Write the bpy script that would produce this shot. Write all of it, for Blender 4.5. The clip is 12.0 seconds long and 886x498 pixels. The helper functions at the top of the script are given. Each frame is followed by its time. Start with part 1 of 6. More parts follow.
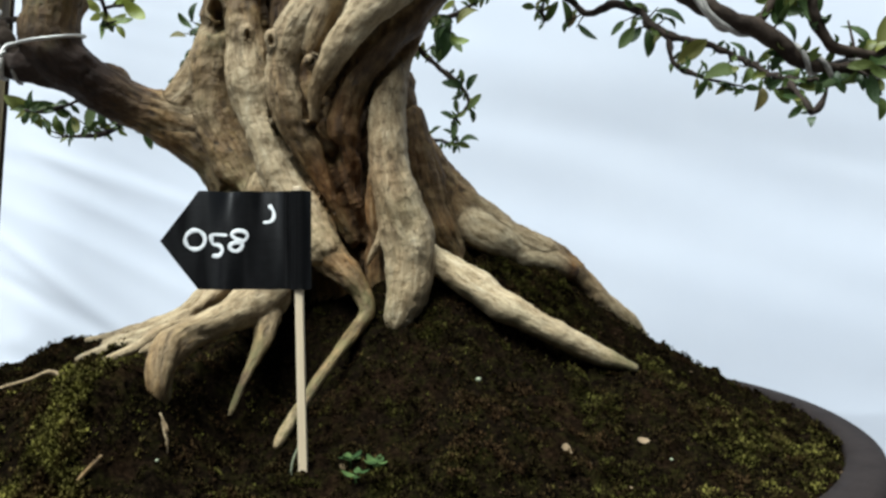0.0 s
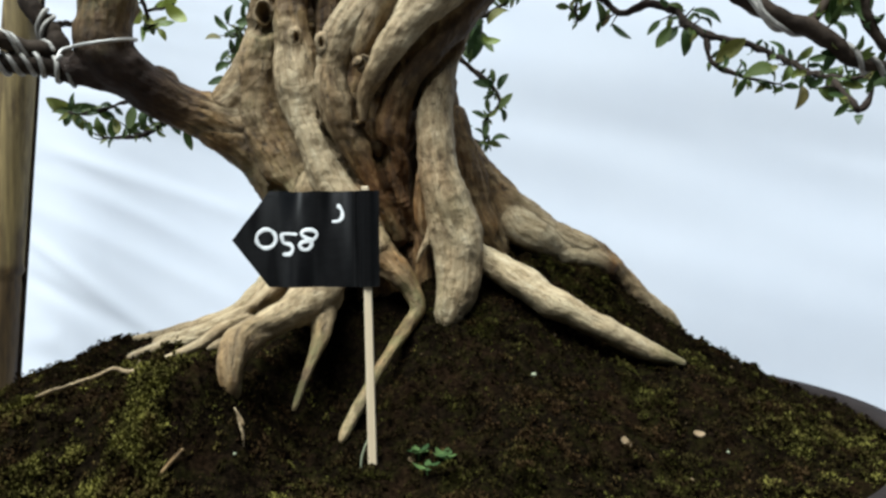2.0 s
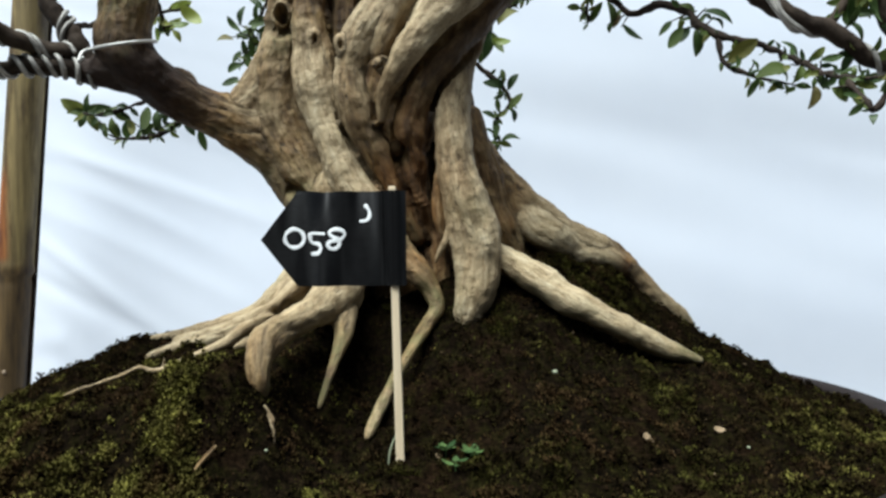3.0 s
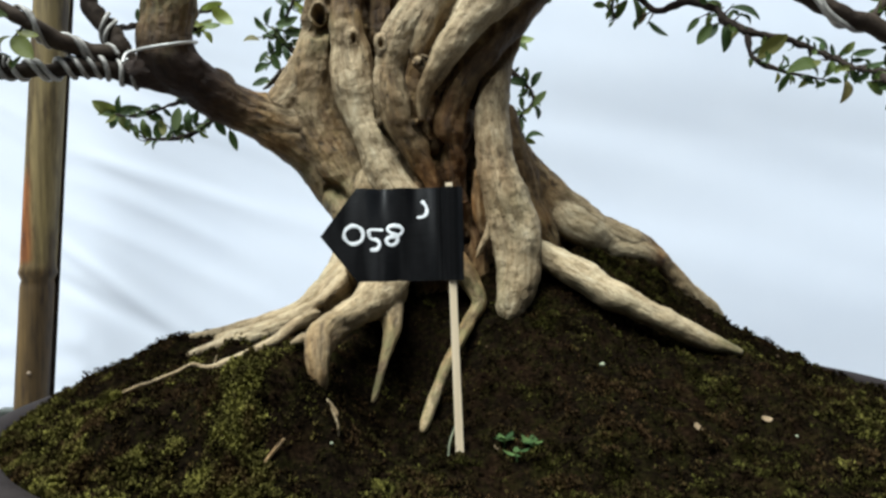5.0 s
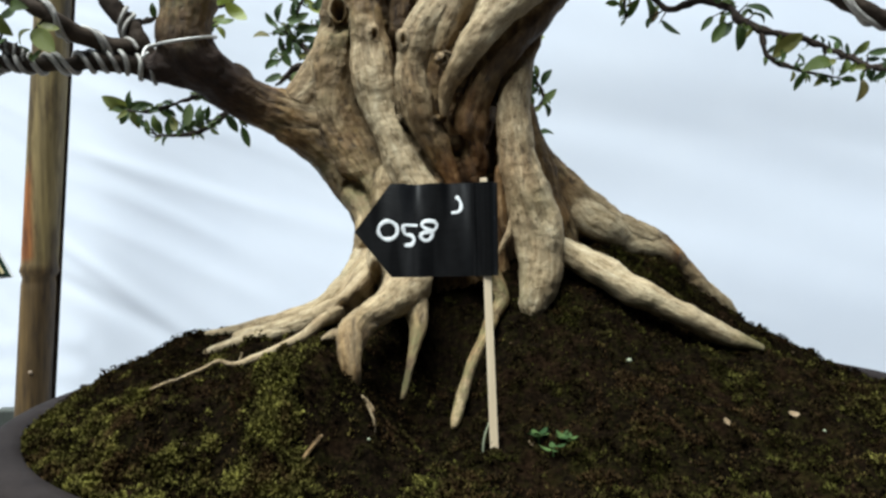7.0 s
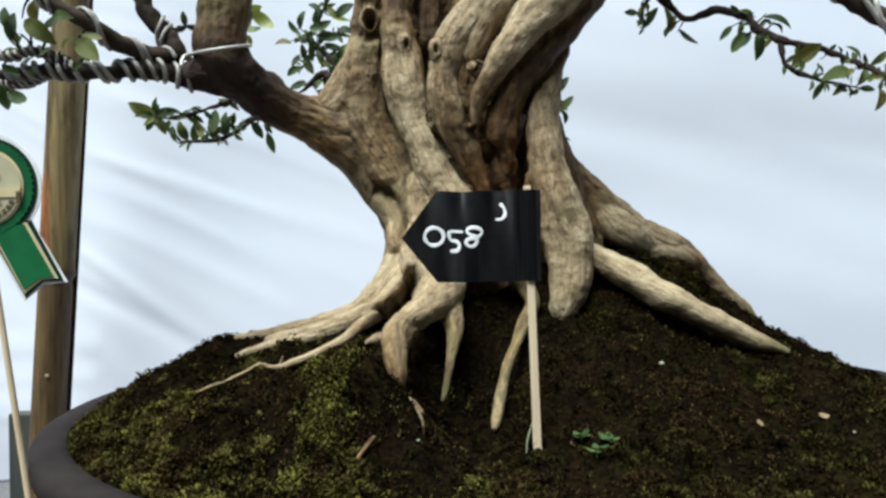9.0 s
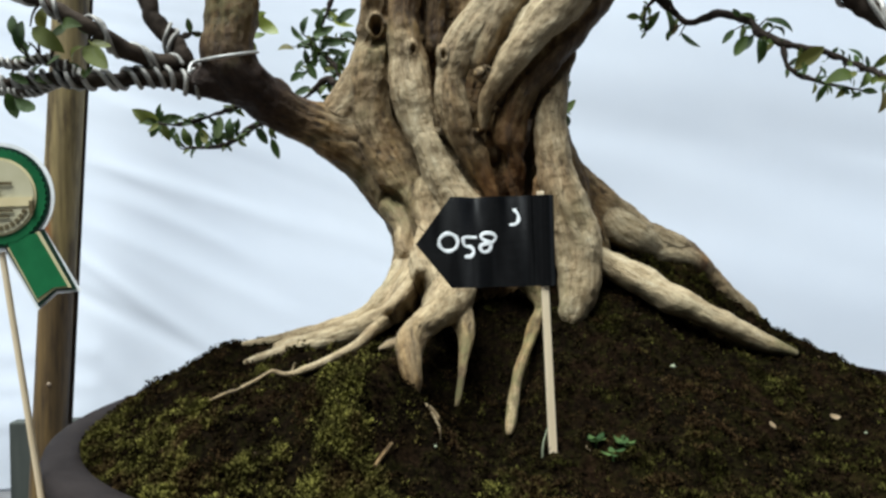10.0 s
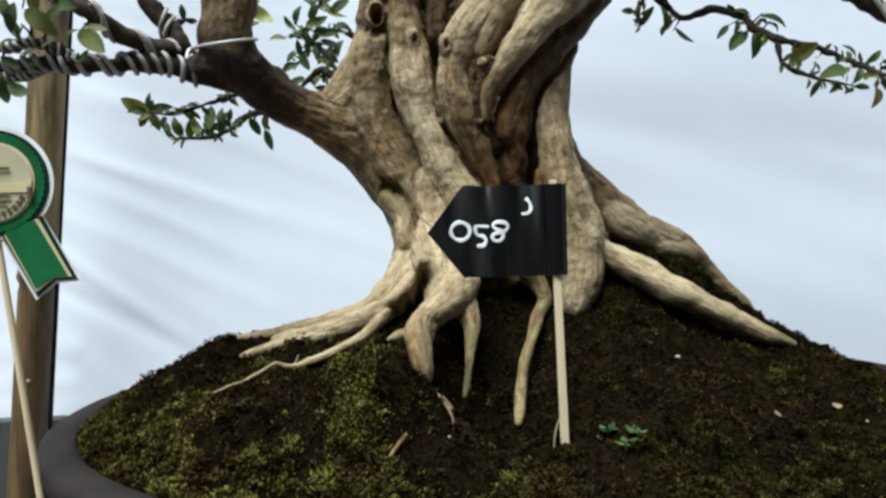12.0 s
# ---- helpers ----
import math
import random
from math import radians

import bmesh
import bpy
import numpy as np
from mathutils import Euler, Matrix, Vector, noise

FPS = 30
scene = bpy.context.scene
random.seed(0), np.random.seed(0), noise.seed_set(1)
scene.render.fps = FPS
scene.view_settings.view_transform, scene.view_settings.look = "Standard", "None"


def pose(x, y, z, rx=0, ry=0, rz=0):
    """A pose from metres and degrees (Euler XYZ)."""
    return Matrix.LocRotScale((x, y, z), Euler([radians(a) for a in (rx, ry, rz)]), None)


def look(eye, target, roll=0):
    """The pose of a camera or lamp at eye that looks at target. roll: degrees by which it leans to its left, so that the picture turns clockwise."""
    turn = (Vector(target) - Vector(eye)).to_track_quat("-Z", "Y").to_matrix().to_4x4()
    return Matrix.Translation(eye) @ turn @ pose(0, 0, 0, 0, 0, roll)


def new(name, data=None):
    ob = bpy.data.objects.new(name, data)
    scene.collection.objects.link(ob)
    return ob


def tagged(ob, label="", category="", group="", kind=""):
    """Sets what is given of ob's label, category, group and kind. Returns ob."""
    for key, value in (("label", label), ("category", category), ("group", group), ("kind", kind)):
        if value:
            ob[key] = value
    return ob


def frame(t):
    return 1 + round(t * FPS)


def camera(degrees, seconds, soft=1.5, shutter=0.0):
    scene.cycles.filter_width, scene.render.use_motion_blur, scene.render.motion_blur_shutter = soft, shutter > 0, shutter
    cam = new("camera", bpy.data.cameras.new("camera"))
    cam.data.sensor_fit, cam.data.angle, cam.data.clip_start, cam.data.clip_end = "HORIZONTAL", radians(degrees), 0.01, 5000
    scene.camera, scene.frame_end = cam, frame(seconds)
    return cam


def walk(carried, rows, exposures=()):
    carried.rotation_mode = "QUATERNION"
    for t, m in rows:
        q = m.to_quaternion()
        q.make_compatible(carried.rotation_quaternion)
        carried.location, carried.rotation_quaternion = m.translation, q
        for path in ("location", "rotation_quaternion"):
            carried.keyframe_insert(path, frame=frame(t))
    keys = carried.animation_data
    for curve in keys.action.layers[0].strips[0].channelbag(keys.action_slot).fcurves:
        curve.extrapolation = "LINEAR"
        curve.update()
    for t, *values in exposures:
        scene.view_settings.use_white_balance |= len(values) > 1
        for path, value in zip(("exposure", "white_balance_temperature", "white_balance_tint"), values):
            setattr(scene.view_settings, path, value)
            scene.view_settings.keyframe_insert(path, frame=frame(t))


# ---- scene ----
cam = camera(68.5, 12.0, soft=2.7)
METRES, EYE, TILT, LEAN, TURN = 0.17, 1.0, 0.0, 0.0, 0.0
EXPOSURE = 1.19
ROWS = [
    (0.0, 0.0, 0.0, 0.0, 0.0, -0.0, 0.0),
    (0.5, -0.0559, -0.0122, -0.0002, 0.11, -0.03, 0.08),
    (1.0, -0.0986, -0.022, -0.0031, 0.17, -0.07, 0.11),
    (1.5, -0.1477, -0.0331, -0.0059, 0.34, -0.15, 0.24),
    (2.0, -0.1923, -0.0464, -0.0017, 0.32, -0.13, 0.28),
    (2.5, -0.2359, -0.0629, 0.0013, 0.26, -0.04, 0.47),
    (3.0, -0.2819, -0.0747, -0.0032, 0.13, -0.16, 0.44),
    (5.0, -0.4703, -0.1108, -0.0127, -0.02, -0.26, 1.02),
    (5.5, -0.5129, -0.1031, -0.0151, -0.43, -0.31, 0.97),
    (6.0, -0.5492, -0.0993, -0.0187, -0.93, -0.32, 0.9),
    (6.5, -0.5863, -0.102, -0.0216, -0.96, -0.32, 0.92),
    (7.0, -0.6188, -0.104, -0.0237, -1.03, -0.31, 0.98),
    (9.0, -0.784, -0.1554, -0.0137, -1.48, 0.01, 0.92),
    (9.5, -0.8153, -0.1577, -0.0051, -1.52, 0.2, 1.14),
    (10.0, -0.8485, -0.158, -0.0029, -1.95, 0.25, 1.4),
    (10.5, -0.8807, -0.1551, -0.0101, -2.31, 0.24, 1.52),
    (11.0, -0.9092, -0.1485, -0.0197, -2.8, 0.11, 1.49),
    (11.5, -0.9368, -0.1394, -0.0214, -3.43, 0.09, 1.52),
    (12.0, -0.9651, -0.1269, -0.0297, -4.05, 0.03, 1.29),
]
walk(cam, [(t, pose(0, 0, EYE, TILT, LEAN, TURN) @ pose(METRES * x, METRES * y, METRES * z, 90 + pitch, roll, yaw)) for t, x, y, z, yaw, pitch, roll in ROWS], [(0.0, EXPOSURE, 6300, 4), (7.0, EXPOSURE - 0.02, 6300, 4), (12.0, EXPOSURE - 0.13, 6300, 4)])
SKY, SUN = 0.022, 4.0

# ---- world and light ----
world = bpy.data.worlds.new("sky")
scene.world = world
world.use_nodes = True
wn = world.node_tree.nodes
sky = wn.new("ShaderNodeTexSky")
sky.sky_type, sky.sun_disc = "NISHITA", False
sky.sun_elevation, sky.sun_rotation = radians(68), radians(-141)
sky.air_density, sky.dust_density, sky.ozone_density = 1.0, 3.0, 1.0
world.node_tree.links.new(sky.outputs["Color"], wn["Background"].inputs["Color"])
wn["Background"].inputs["Strength"].default_value = SKY
sun = new("sun", bpy.data.lights.new("sun", "SUN"))
sun.data.energy, sun.data.angle, sun.data.color = SUN, radians(42), (0.96, 0.99, 1.0)
sun.matrix_world = look((-0.6, -0.35, 3.3), (0, 0.4, 0.9))

# ---- materials ----


def material(name, rough=0.6, metal=0.0):
    m = bpy.data.materials.new(name)
    m.use_nodes = True
    b = m.node_tree.nodes["Principled BSDF"]
    b.inputs["Roughness"].default_value, b.inputs["Metallic"].default_value = rough, metal
    return m, m.node_tree.nodes, m.node_tree.links, b


def coords(n, l, scale=(1, 1, 1), attribute=""):
    mp = n.new("ShaderNodeMapping")
    mp.inputs["Scale"].default_value = scale
    if attribute:
        a = n.new("ShaderNodeAttribute")
        a.attribute_name = attribute
        l.new(a.outputs["Vector"], mp.inputs["Vector"])
    else:
        l.new(n.new("ShaderNodeTexCoord").outputs["Object"], mp.inputs["Vector"])
    return mp.outputs["Vector"]


def grain(n, l, vec, scale, detail=4.0, rough=0.55):
    t = n.new("ShaderNodeTexNoise")
    t.inputs["Scale"].default_value, t.inputs["Detail"].default_value, t.inputs["Roughness"].default_value = scale, detail, rough
    l.new(vec, t.inputs["Vector"])
    return t.outputs["Fac"]


def ramp(n, l, fac, *stops):
    r = n.new("ShaderNodeValToRGB")
    while len(r.color_ramp.elements) < len(stops):
        r.color_ramp.elements.new(0.5)
    for e, (p, c) in zip(r.color_ramp.elements, stops):
        e.position, e.color = p, (*c, 1) if len(c) == 3 else c
    l.new(fac, r.inputs["Fac"])
    return r.outputs["Color"]


def mix(n, l, fac, a, b, kind="MIX"):
    x = n.new("ShaderNodeMix")
    x.data_type, x.blend_type = "RGBA", kind
    for sock, v in ((x.inputs[0], fac), (x.inputs[6], a), (x.inputs[7], b)):
        if isinstance(v, (int, float)):
            sock.default_value = v
        elif isinstance(v, tuple):
            sock.default_value = (*v, 1)
        else:
            l.new(v, sock)
    return x.outputs[2]


def bump(n, l, b, height, strength, distance):
    u = n.new("ShaderNodeBump")
    u.inputs["Strength"].default_value, u.inputs["Distance"].default_value = strength, distance
    l.new(height, u.inputs["Height"])
    l.new(u.outputs["Normal"], b.inputs["Normal"])


def maths(n, l, kind, a, b, clamp=True, c=None):
    x = n.new("ShaderNodeMath")
    x.operation, x.use_clamp = kind, clamp
    for sock, v in zip(x.inputs, (a, b, c)):
        if isinstance(v, (int, float)):
            sock.default_value = v
        elif v is not None:
            l.new(v, sock)
    return x.outputs[0]


def attribute(n, name):
    a = n.new("ShaderNodeAttribute")
    a.attribute_name = name
    return a.outputs["Fac"]


def bark_material():
    """Smooth old wood: rounded blotches, small dark pits and only faint fibre."""
    m, n, l, b = material("bark", 0.7)
    v = coords(n, l, attribute="grain")
    v2 = coords(n, l, (1, 1, 0.8), attribute="grain")
    o = coords(n, l)
    tone = attribute(n, "tone")
    fibre = grain(n, l, v, 340, 6, 0.68)
    blotch = grain(n, l, o, 70, 5, 0.62)
    mottle = grain(n, l, v2, 210, 5, 0.65)
    speck = grain(n, l, o, 480, 4, 0.65)
    base = mix(n, l, 0.6, blotch, mottle)
    pale = ramp(n, l, base, (0.3, (0.235, 0.168, 0.090)), (0.44, (0.345, 0.268, 0.158)), (0.56, (0.445, 0.365, 0.235)), (0.7, (0.59, 0.52, 0.385)))
    brown = ramp(n, l, base, (0.33, (0.040, 0.020, 0.0065)), (0.5, (0.155, 0.092, 0.034)), (0.68, (0.34, 0.235, 0.105)))
    rusty = ramp(n, l, base, (0.28, (0.055, 0.021, 0.006)), (0.5, (0.23, 0.105, 0.030)), (0.72, (0.46, 0.27, 0.11)))
    # for tones below zero: dark wood, with shade of recesses and limb painted in
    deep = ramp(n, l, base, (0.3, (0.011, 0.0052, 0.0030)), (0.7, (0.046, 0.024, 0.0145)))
    spots = ramp(n, l, grain(n, l, o, 33, 4, 0.6), (0.5, (0, 0, 0)), (0.66, (0.4, 0.4, 0.4)))
    brown = mix(n, l, mix(n, l, attribute(n, "rust"), spots, (1, 1, 1)), brown, rusty)
    wander = maths(n, l, "MULTIPLY_ADD", grain(n, l, v2, 60, 5, 0.6), 1.8, False, -0.93)
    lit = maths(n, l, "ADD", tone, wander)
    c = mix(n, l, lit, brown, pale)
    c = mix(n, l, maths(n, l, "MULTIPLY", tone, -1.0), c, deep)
    c = mix(n, l, 0.85, c, ramp(n, l, fibre, (0.34, (0.62, 0.55, 0.46)), (0.5, (1, 1, 1)), (0.68, (1.2, 1.18, 1.13))), "MULTIPLY")
    c = mix(n, l, 0.75, c, ramp(n, l, speck, (0.3, (0.72, 0.68, 0.62)), (0.5, (1, 1, 1)), (0.7, (1.16, 1.15, 1.13))), "MULTIPLY")
    pit = grain(n, l, coords(n, l, (1, 1, 1.5), attribute="grain"), 260, 3, 0.6)
    field = grain(n, l, o, 48, 3, 0.5)
    hole = maths(n, l, "MULTIPLY", ramp(n, l, pit, (0.34, (1, 1, 1)), (0.41, (0, 0, 0))), ramp(n, l, field, (0.38, (0.15, 0.15, 0.15)), (0.54, (1, 1, 1))))
    hole = maths(n, l, "MULTIPLY", hole, maths(n, l, "MULTIPLY_ADD", lit, -0.75, True, 1.0))
    split = ramp(n, l, grain(n, l, v, 150, 6, 0.65), (0.37, (1, 1, 1)), (0.43, (0, 0, 0)))
    split = maths(n, l, "MULTIPLY", split, maths(n, l, "MULTIPLY_ADD", lit, -0.66, True, 0.74))
    split = maths(n, l, "MULTIPLY", split, maths(n, l, "MULTIPLY_ADD", tone, 0.9, True, 1.0))
    dark = maths(n, l, "MAXIMUM", hole, split)
    c = mix(n, l, maths(n, l, "MULTIPLY", dark, 0.85), c, (0.04, 0.024, 0.013))
    stain = maths(n, l, "ADD", ramp(n, l, grain(n, l, o, 24, 4, 0.6), (0.58, (0, 0, 0)), (0.74, (0.3, 0.3, 0.3))), maths(n, l, "MULTIPLY", attribute(n, "algae"), ramp(n, l, grain(n, l, o, 130, 4, 0.6), (0.36, (0.05, 0.05, 0.05)), (0.58, (0.85, 0.85, 0.85)))))
    c = mix(n, l, stain, c, mix(n, l, base, (0.06, 0.055, 0.018), (0.20, 0.18, 0.075)))
    l.new(c, b.inputs["Base Color"])
    b.inputs["Specular IOR Level"].default_value = 0.32
    h = mix(n, l, 0.35, mix(n, l, 0.4, mottle, speck), fibre)
    h = maths(n, l, "SUBTRACT", h, maths(n, l, "MULTIPLY", dark, 0.35), False)
    bump(n, l, b, h, 1.0, 0.0033)
    return m


def soil_material():
    m, n, l, b = material("soil", 0.95)
    o = coords(n, l)
    fine = grain(n, l, o, 380, 6, 0.7)
    mid = grain(n, l, o, 110, 6, 0.7)
    c = ramp(n, l, fine, (0.34, (0.0012, 0.001, 0.0007)), (0.52, (0.0045, 0.0032, 0.002)), (0.66, (0.012, 0.008, 0.0045)), (0.8, (0.028, 0.017, 0.009)))
    moss = n.new("ShaderNodeAttribute")
    moss.attribute_name = "moss"
    g = ramp(n, l, fine, (0.3, (0.003, 0.003, 0.001)), (0.6, (0.013, 0.012, 0.0035)), (0.8, (0.034, 0.03, 0.008)))
    k = n.new("ShaderNodeMath")
    k.operation, k.use_clamp = "MULTIPLY_ADD", True
    l.new(mid, k.inputs[0])
    k.inputs[1].default_value = 4.0
    k.inputs[2].default_value = -1.9
    s = n.new("ShaderNodeMath")
    s.operation, s.use_clamp = "ADD", True
    l.new(k.outputs[0], s.inputs[0])
    l.new(moss.outputs["Fac"], s.inputs[1])
    red = ramp(n, l, grain(n, l, o, 26, 4, 0.6), (0.5, (0, 0, 0)), (0.66, (0.3, 0.3, 0.3)))
    both = mix(n, l, s.outputs[0], c, g)
    l.new(mix(n, l, red, both, mix(n, l, 1.0, (0.032, 0.017, 0.009), ramp(n, l, fine, (0.35, (0.15, 0.15, 0.15)), (0.7, (1.2, 1.2, 1.2))), "MULTIPLY")), b.inputs["Base Color"])
    b.inputs["Specular IOR Level"].default_value = 0.0
    bump(n, l, b, fine, 0.8, 0.002)
    return m


def random_material(name, stops, rough, noise_scale=0, bumpy=0.0, island=False, translucent=0.0, spec=0.5):
    """A colour picked by the object's or island's random number, with fine mottling."""
    m, n, l, b = material(name, rough)
    pick = n.new("ShaderNodeNewGeometry").outputs["Random Per Island"] if island else n.new("ShaderNodeObjectInfo").outputs["Random"]
    c = ramp(n, l, pick, *stops)
    b.inputs["Specular IOR Level"].default_value = spec
    if noise_scale:
        f = grain(n, l, coords(n, l), noise_scale, 4, 0.6)
        c = mix(n, l, 0.7, c, ramp(n, l, f, (0.3, (0.55, 0.55, 0.5)), (0.7, (1.25, 1.25, 1.2))), "MULTIPLY")
        if bumpy:
            bump(n, l, b, f, bumpy, 0.001)
    l.new(c, b.inputs["Base Color"])
    if translucent:
        t = n.new("ShaderNodeBsdfTranslucent")
        l.new(c, t.inputs["Color"])
        x = n.new("ShaderNodeMixShader")
        x.inputs[0].default_value = translucent
        l.new(b.outputs[0], x.inputs[1])
        l.new(t.outputs[0], x.inputs[2])
        l.new(x.outputs[0], n["Material Output"].inputs["Surface"])
    return m


def moss_material(name, low, mid, high, dry=(0.055, 0.034, 0.015)):
    """Moss coloured clump by clump, brown where it has dried, each shoot a little apart."""
    m, n, l, b = material(name, 0.9)
    o = coords(n, l)
    c = ramp(n, l, grain(n, l, o, 82, 3, 0.5), (0.36, low), (0.5, mid), (0.64, high))
    tan = ramp(n, l, grain(n, l, o, 36, 4, 0.6), (0.5, (0, 0, 0)), (0.64, (0.8, 0.8, 0.8)))
    c = mix(n, l, tan, c, dry)
    pick = n.new("ShaderNodeNewGeometry").outputs["Random Per Island"]
    c = mix(n, l, 1.0, c, ramp(n, l, pick, (0.0, (0.7, 0.68, 0.65)), (0.6, (1, 1, 1)), (1.0, (1.35, 1.32, 1.2))), "MULTIPLY")
    l.new(c, b.inputs["Base Color"])
    b.inputs["Specular IOR Level"].default_value = 0.0
    return m


def noisy(name, low, high, scale, rough=0.6, stretch=(1, 1, 1), bumpy=0.2, dist=0.001, metal=0.0, detail=5, spec=0.5):
    m, n, l, b = material(name, rough, metal)
    f = grain(n, l, coords(n, l, stretch), scale, detail, 0.6)
    f2 = grain(n, l, coords(n, l, stretch), scale * 0.17, 3, 0.5)
    c = ramp(n, l, f, (0.3, low), (0.7, high))
    c = mix(n, l, 0.5, c, ramp(n, l, f2, (0.35, tuple(x * 0.85 for x in low)), (0.65, high)))
    l.new(c, b.inputs["Base Color"])
    b.inputs["Specular IOR Level"].default_value = spec
    if bumpy:
        bump(n, l, b, f, bumpy, dist)
    return m


BARK = bark_material()
SOIL = soil_material()
LEAF = random_material("leaf", [(0.0, (0.026, 0.050, 0.014)), (0.45, (0.052, 0.088, 0.020)), (0.8, (0.095, 0.125, 0.026)), (0.93, (0.15, 0.155, 0.035)), (1.0, (0.13, 0.095, 0.035))], 0.46, 300, 0.4, translucent=0.3, spec=0.27)
LEAF_SMALL = random_material("small_leaf", [(0.0, (0.024, 0.048, 0.015)), (0.5, (0.055, 0.092, 0.022)), (0.85, (0.10, 0.13, 0.027)), (1.0, (0.16, 0.16, 0.035))], 0.48, 300, 0.3, island=True, translucent=0.28, spec=0.35)
LEAF_YOUNG = random_material("young_leaf", [(0.0, (0.14, 0.20, 0.03)), (0.6, (0.24, 0.30, 0.05)), (1.0, (0.34, 0.36, 0.08))], 0.42, 300, 0.2, translucent=0.35)
TWIG = noisy("twig_bark", (0.009, 0.0065, 0.0055), (0.050, 0.037, 0.029), 350, 0.85, bumpy=0.6, spec=0.1)
BRANCH = noisy("branch_bark", (0.012, 0.0085, 0.0068), (0.066, 0.049, 0.036), 260, 0.8, bumpy=0.6, spec=0.1)
WIRE = noisy("aluminium_wire", (0.10, 0.095, 0.085), (0.60, 0.57, 0.52), 190, 0.58, bumpy=0.6, metal=0.25)
WIRE_LIGHT = noisy("pale_wire", (0.38, 0.37, 0.35), (0.62, 0.61, 0.58), 240, 0.45, bumpy=0.2, metal=0.3)
POT = noisy("unglazed_clay", (0.0115, 0.0082, 0.0077), (0.0215, 0.0165, 0.0152), 420, 0.78, bumpy=0.3, dist=0.0006, spec=0.12)
MOSS = moss_material("moss", (0.031, 0.024, 0.009), (0.080, 0.073, 0.021), (0.172, 0.160, 0.041))
MOSS_SHOOT = moss_material("moss_shoot", (0.010, 0.008, 0.003), (0.030, 0.028, 0.008), (0.075, 0.072, 0.019))
CRUST = moss_material("dry_crust", (0.0036, 0.0027, 0.0016), (0.0135, 0.0098, 0.0047), (0.034, 0.028, 0.0105), (0.044, 0.026, 0.013))
CRUMB = random_material("soil_crumb", [(0.0, (0.003, 0.002, 0.0015)), (0.65, (0.008, 0.005, 0.003)), (0.96, (0.030, 0.018, 0.010)), (1.0, (0.10, 0.072, 0.045))], 0.95, 700, island=True, spec=0.0)
PAINT = noisy("white_marker", (0.68, 0.70, 0.71), (0.86, 0.87, 0.87), 600, 0.5, bumpy=0.1)
WOODSTICK = noisy("pale_stick_wood", (0.55, 0.42, 0.26), (0.74, 0.61, 0.42), 300, 0.6, stretch=(1, 1, 0.06), bumpy=0.15)
WHITECARD = noisy("white_card", (0.74, 0.75, 0.75), (0.84, 0.85, 0.85), 300, 0.5, bumpy=0)
GREENCARD = noisy("green_print", (0.007, 0.085, 0.028), (0.022, 0.18, 0.064), 60, 0.35, bumpy=0)
DARKCARD = noisy("dark_green_print", (0.004, 0.02, 0.012), (0.008, 0.035, 0.02), 200, 0.35, bumpy=0)
GOLDCARD = noisy("gold_print", (0.50, 0.40, 0.20), (0.72, 0.63, 0.40), 40, 0.35, bumpy=0)
CREAMCARD = noisy("cream_print", (0.46, 0.42, 0.27), (0.60, 0.56, 0.40), 60, 0.4, bumpy=0)
INK = noisy("brown_print", (0.07, 0.05, 0.02), (0.13, 0.10, 0.05), 300, 0.4, bumpy=0)
DARKPOST = noisy("dark_green_wood", (0.02, 0.024, 0.02), (0.055, 0.062, 0.052), 60, 0.75, stretch=(1, 1, 0.2), bumpy=0.4, dist=0.002)
TABLEWOOD = noisy("bench_wood", (0.12, 0.085, 0.055), (0.26, 0.19, 0.125), 60, 0.65, stretch=(0.15, 1, 1), bumpy=0.3)
DULLWALL = noisy("dull_wall", (0.06, 0.066, 0.06), (0.11, 0.118, 0.106), 8, 0.9, bumpy=0)
FLOOR = noisy("concrete", (0.08, 0.078, 0.08), (0.15, 0.146, 0.148), 30, 0.85, bumpy=0.3, dist=0.003)


def tape_material():
    """Black woven tape: fine ribs that catch light in a few upright bands."""
    m, n, l, b = material("black_tape", 0.46)
    rib = grain(n, l, coords(n, l, (0.12, 1, 1)), 1100, 3, 0.6)
    band = ramp(n, l, grain(n, l, coords(n, l, (1, 0.1, 0.16)), 55, 2, 0.5), (0.46, (0.02, 0.02, 0.02)), (0.62, (1, 1, 1)))
    l.new(ramp(n, l, rib, (0.3, (0.002, 0.002, 0.0022)), (0.75, (0.006, 0.006, 0.0065))), b.inputs["Base Color"])
    l.new(mix(n, l, band, (0.14, 0.14, 0.14), (0.65, 0.65, 0.65)), b.inputs["Specular IOR Level"])
    bump(n, l, b, mix(n, l, band, (0.5, 0.5, 0.5), rib), 0.6, 0.0004)
    return m


TAPE = tape_material()


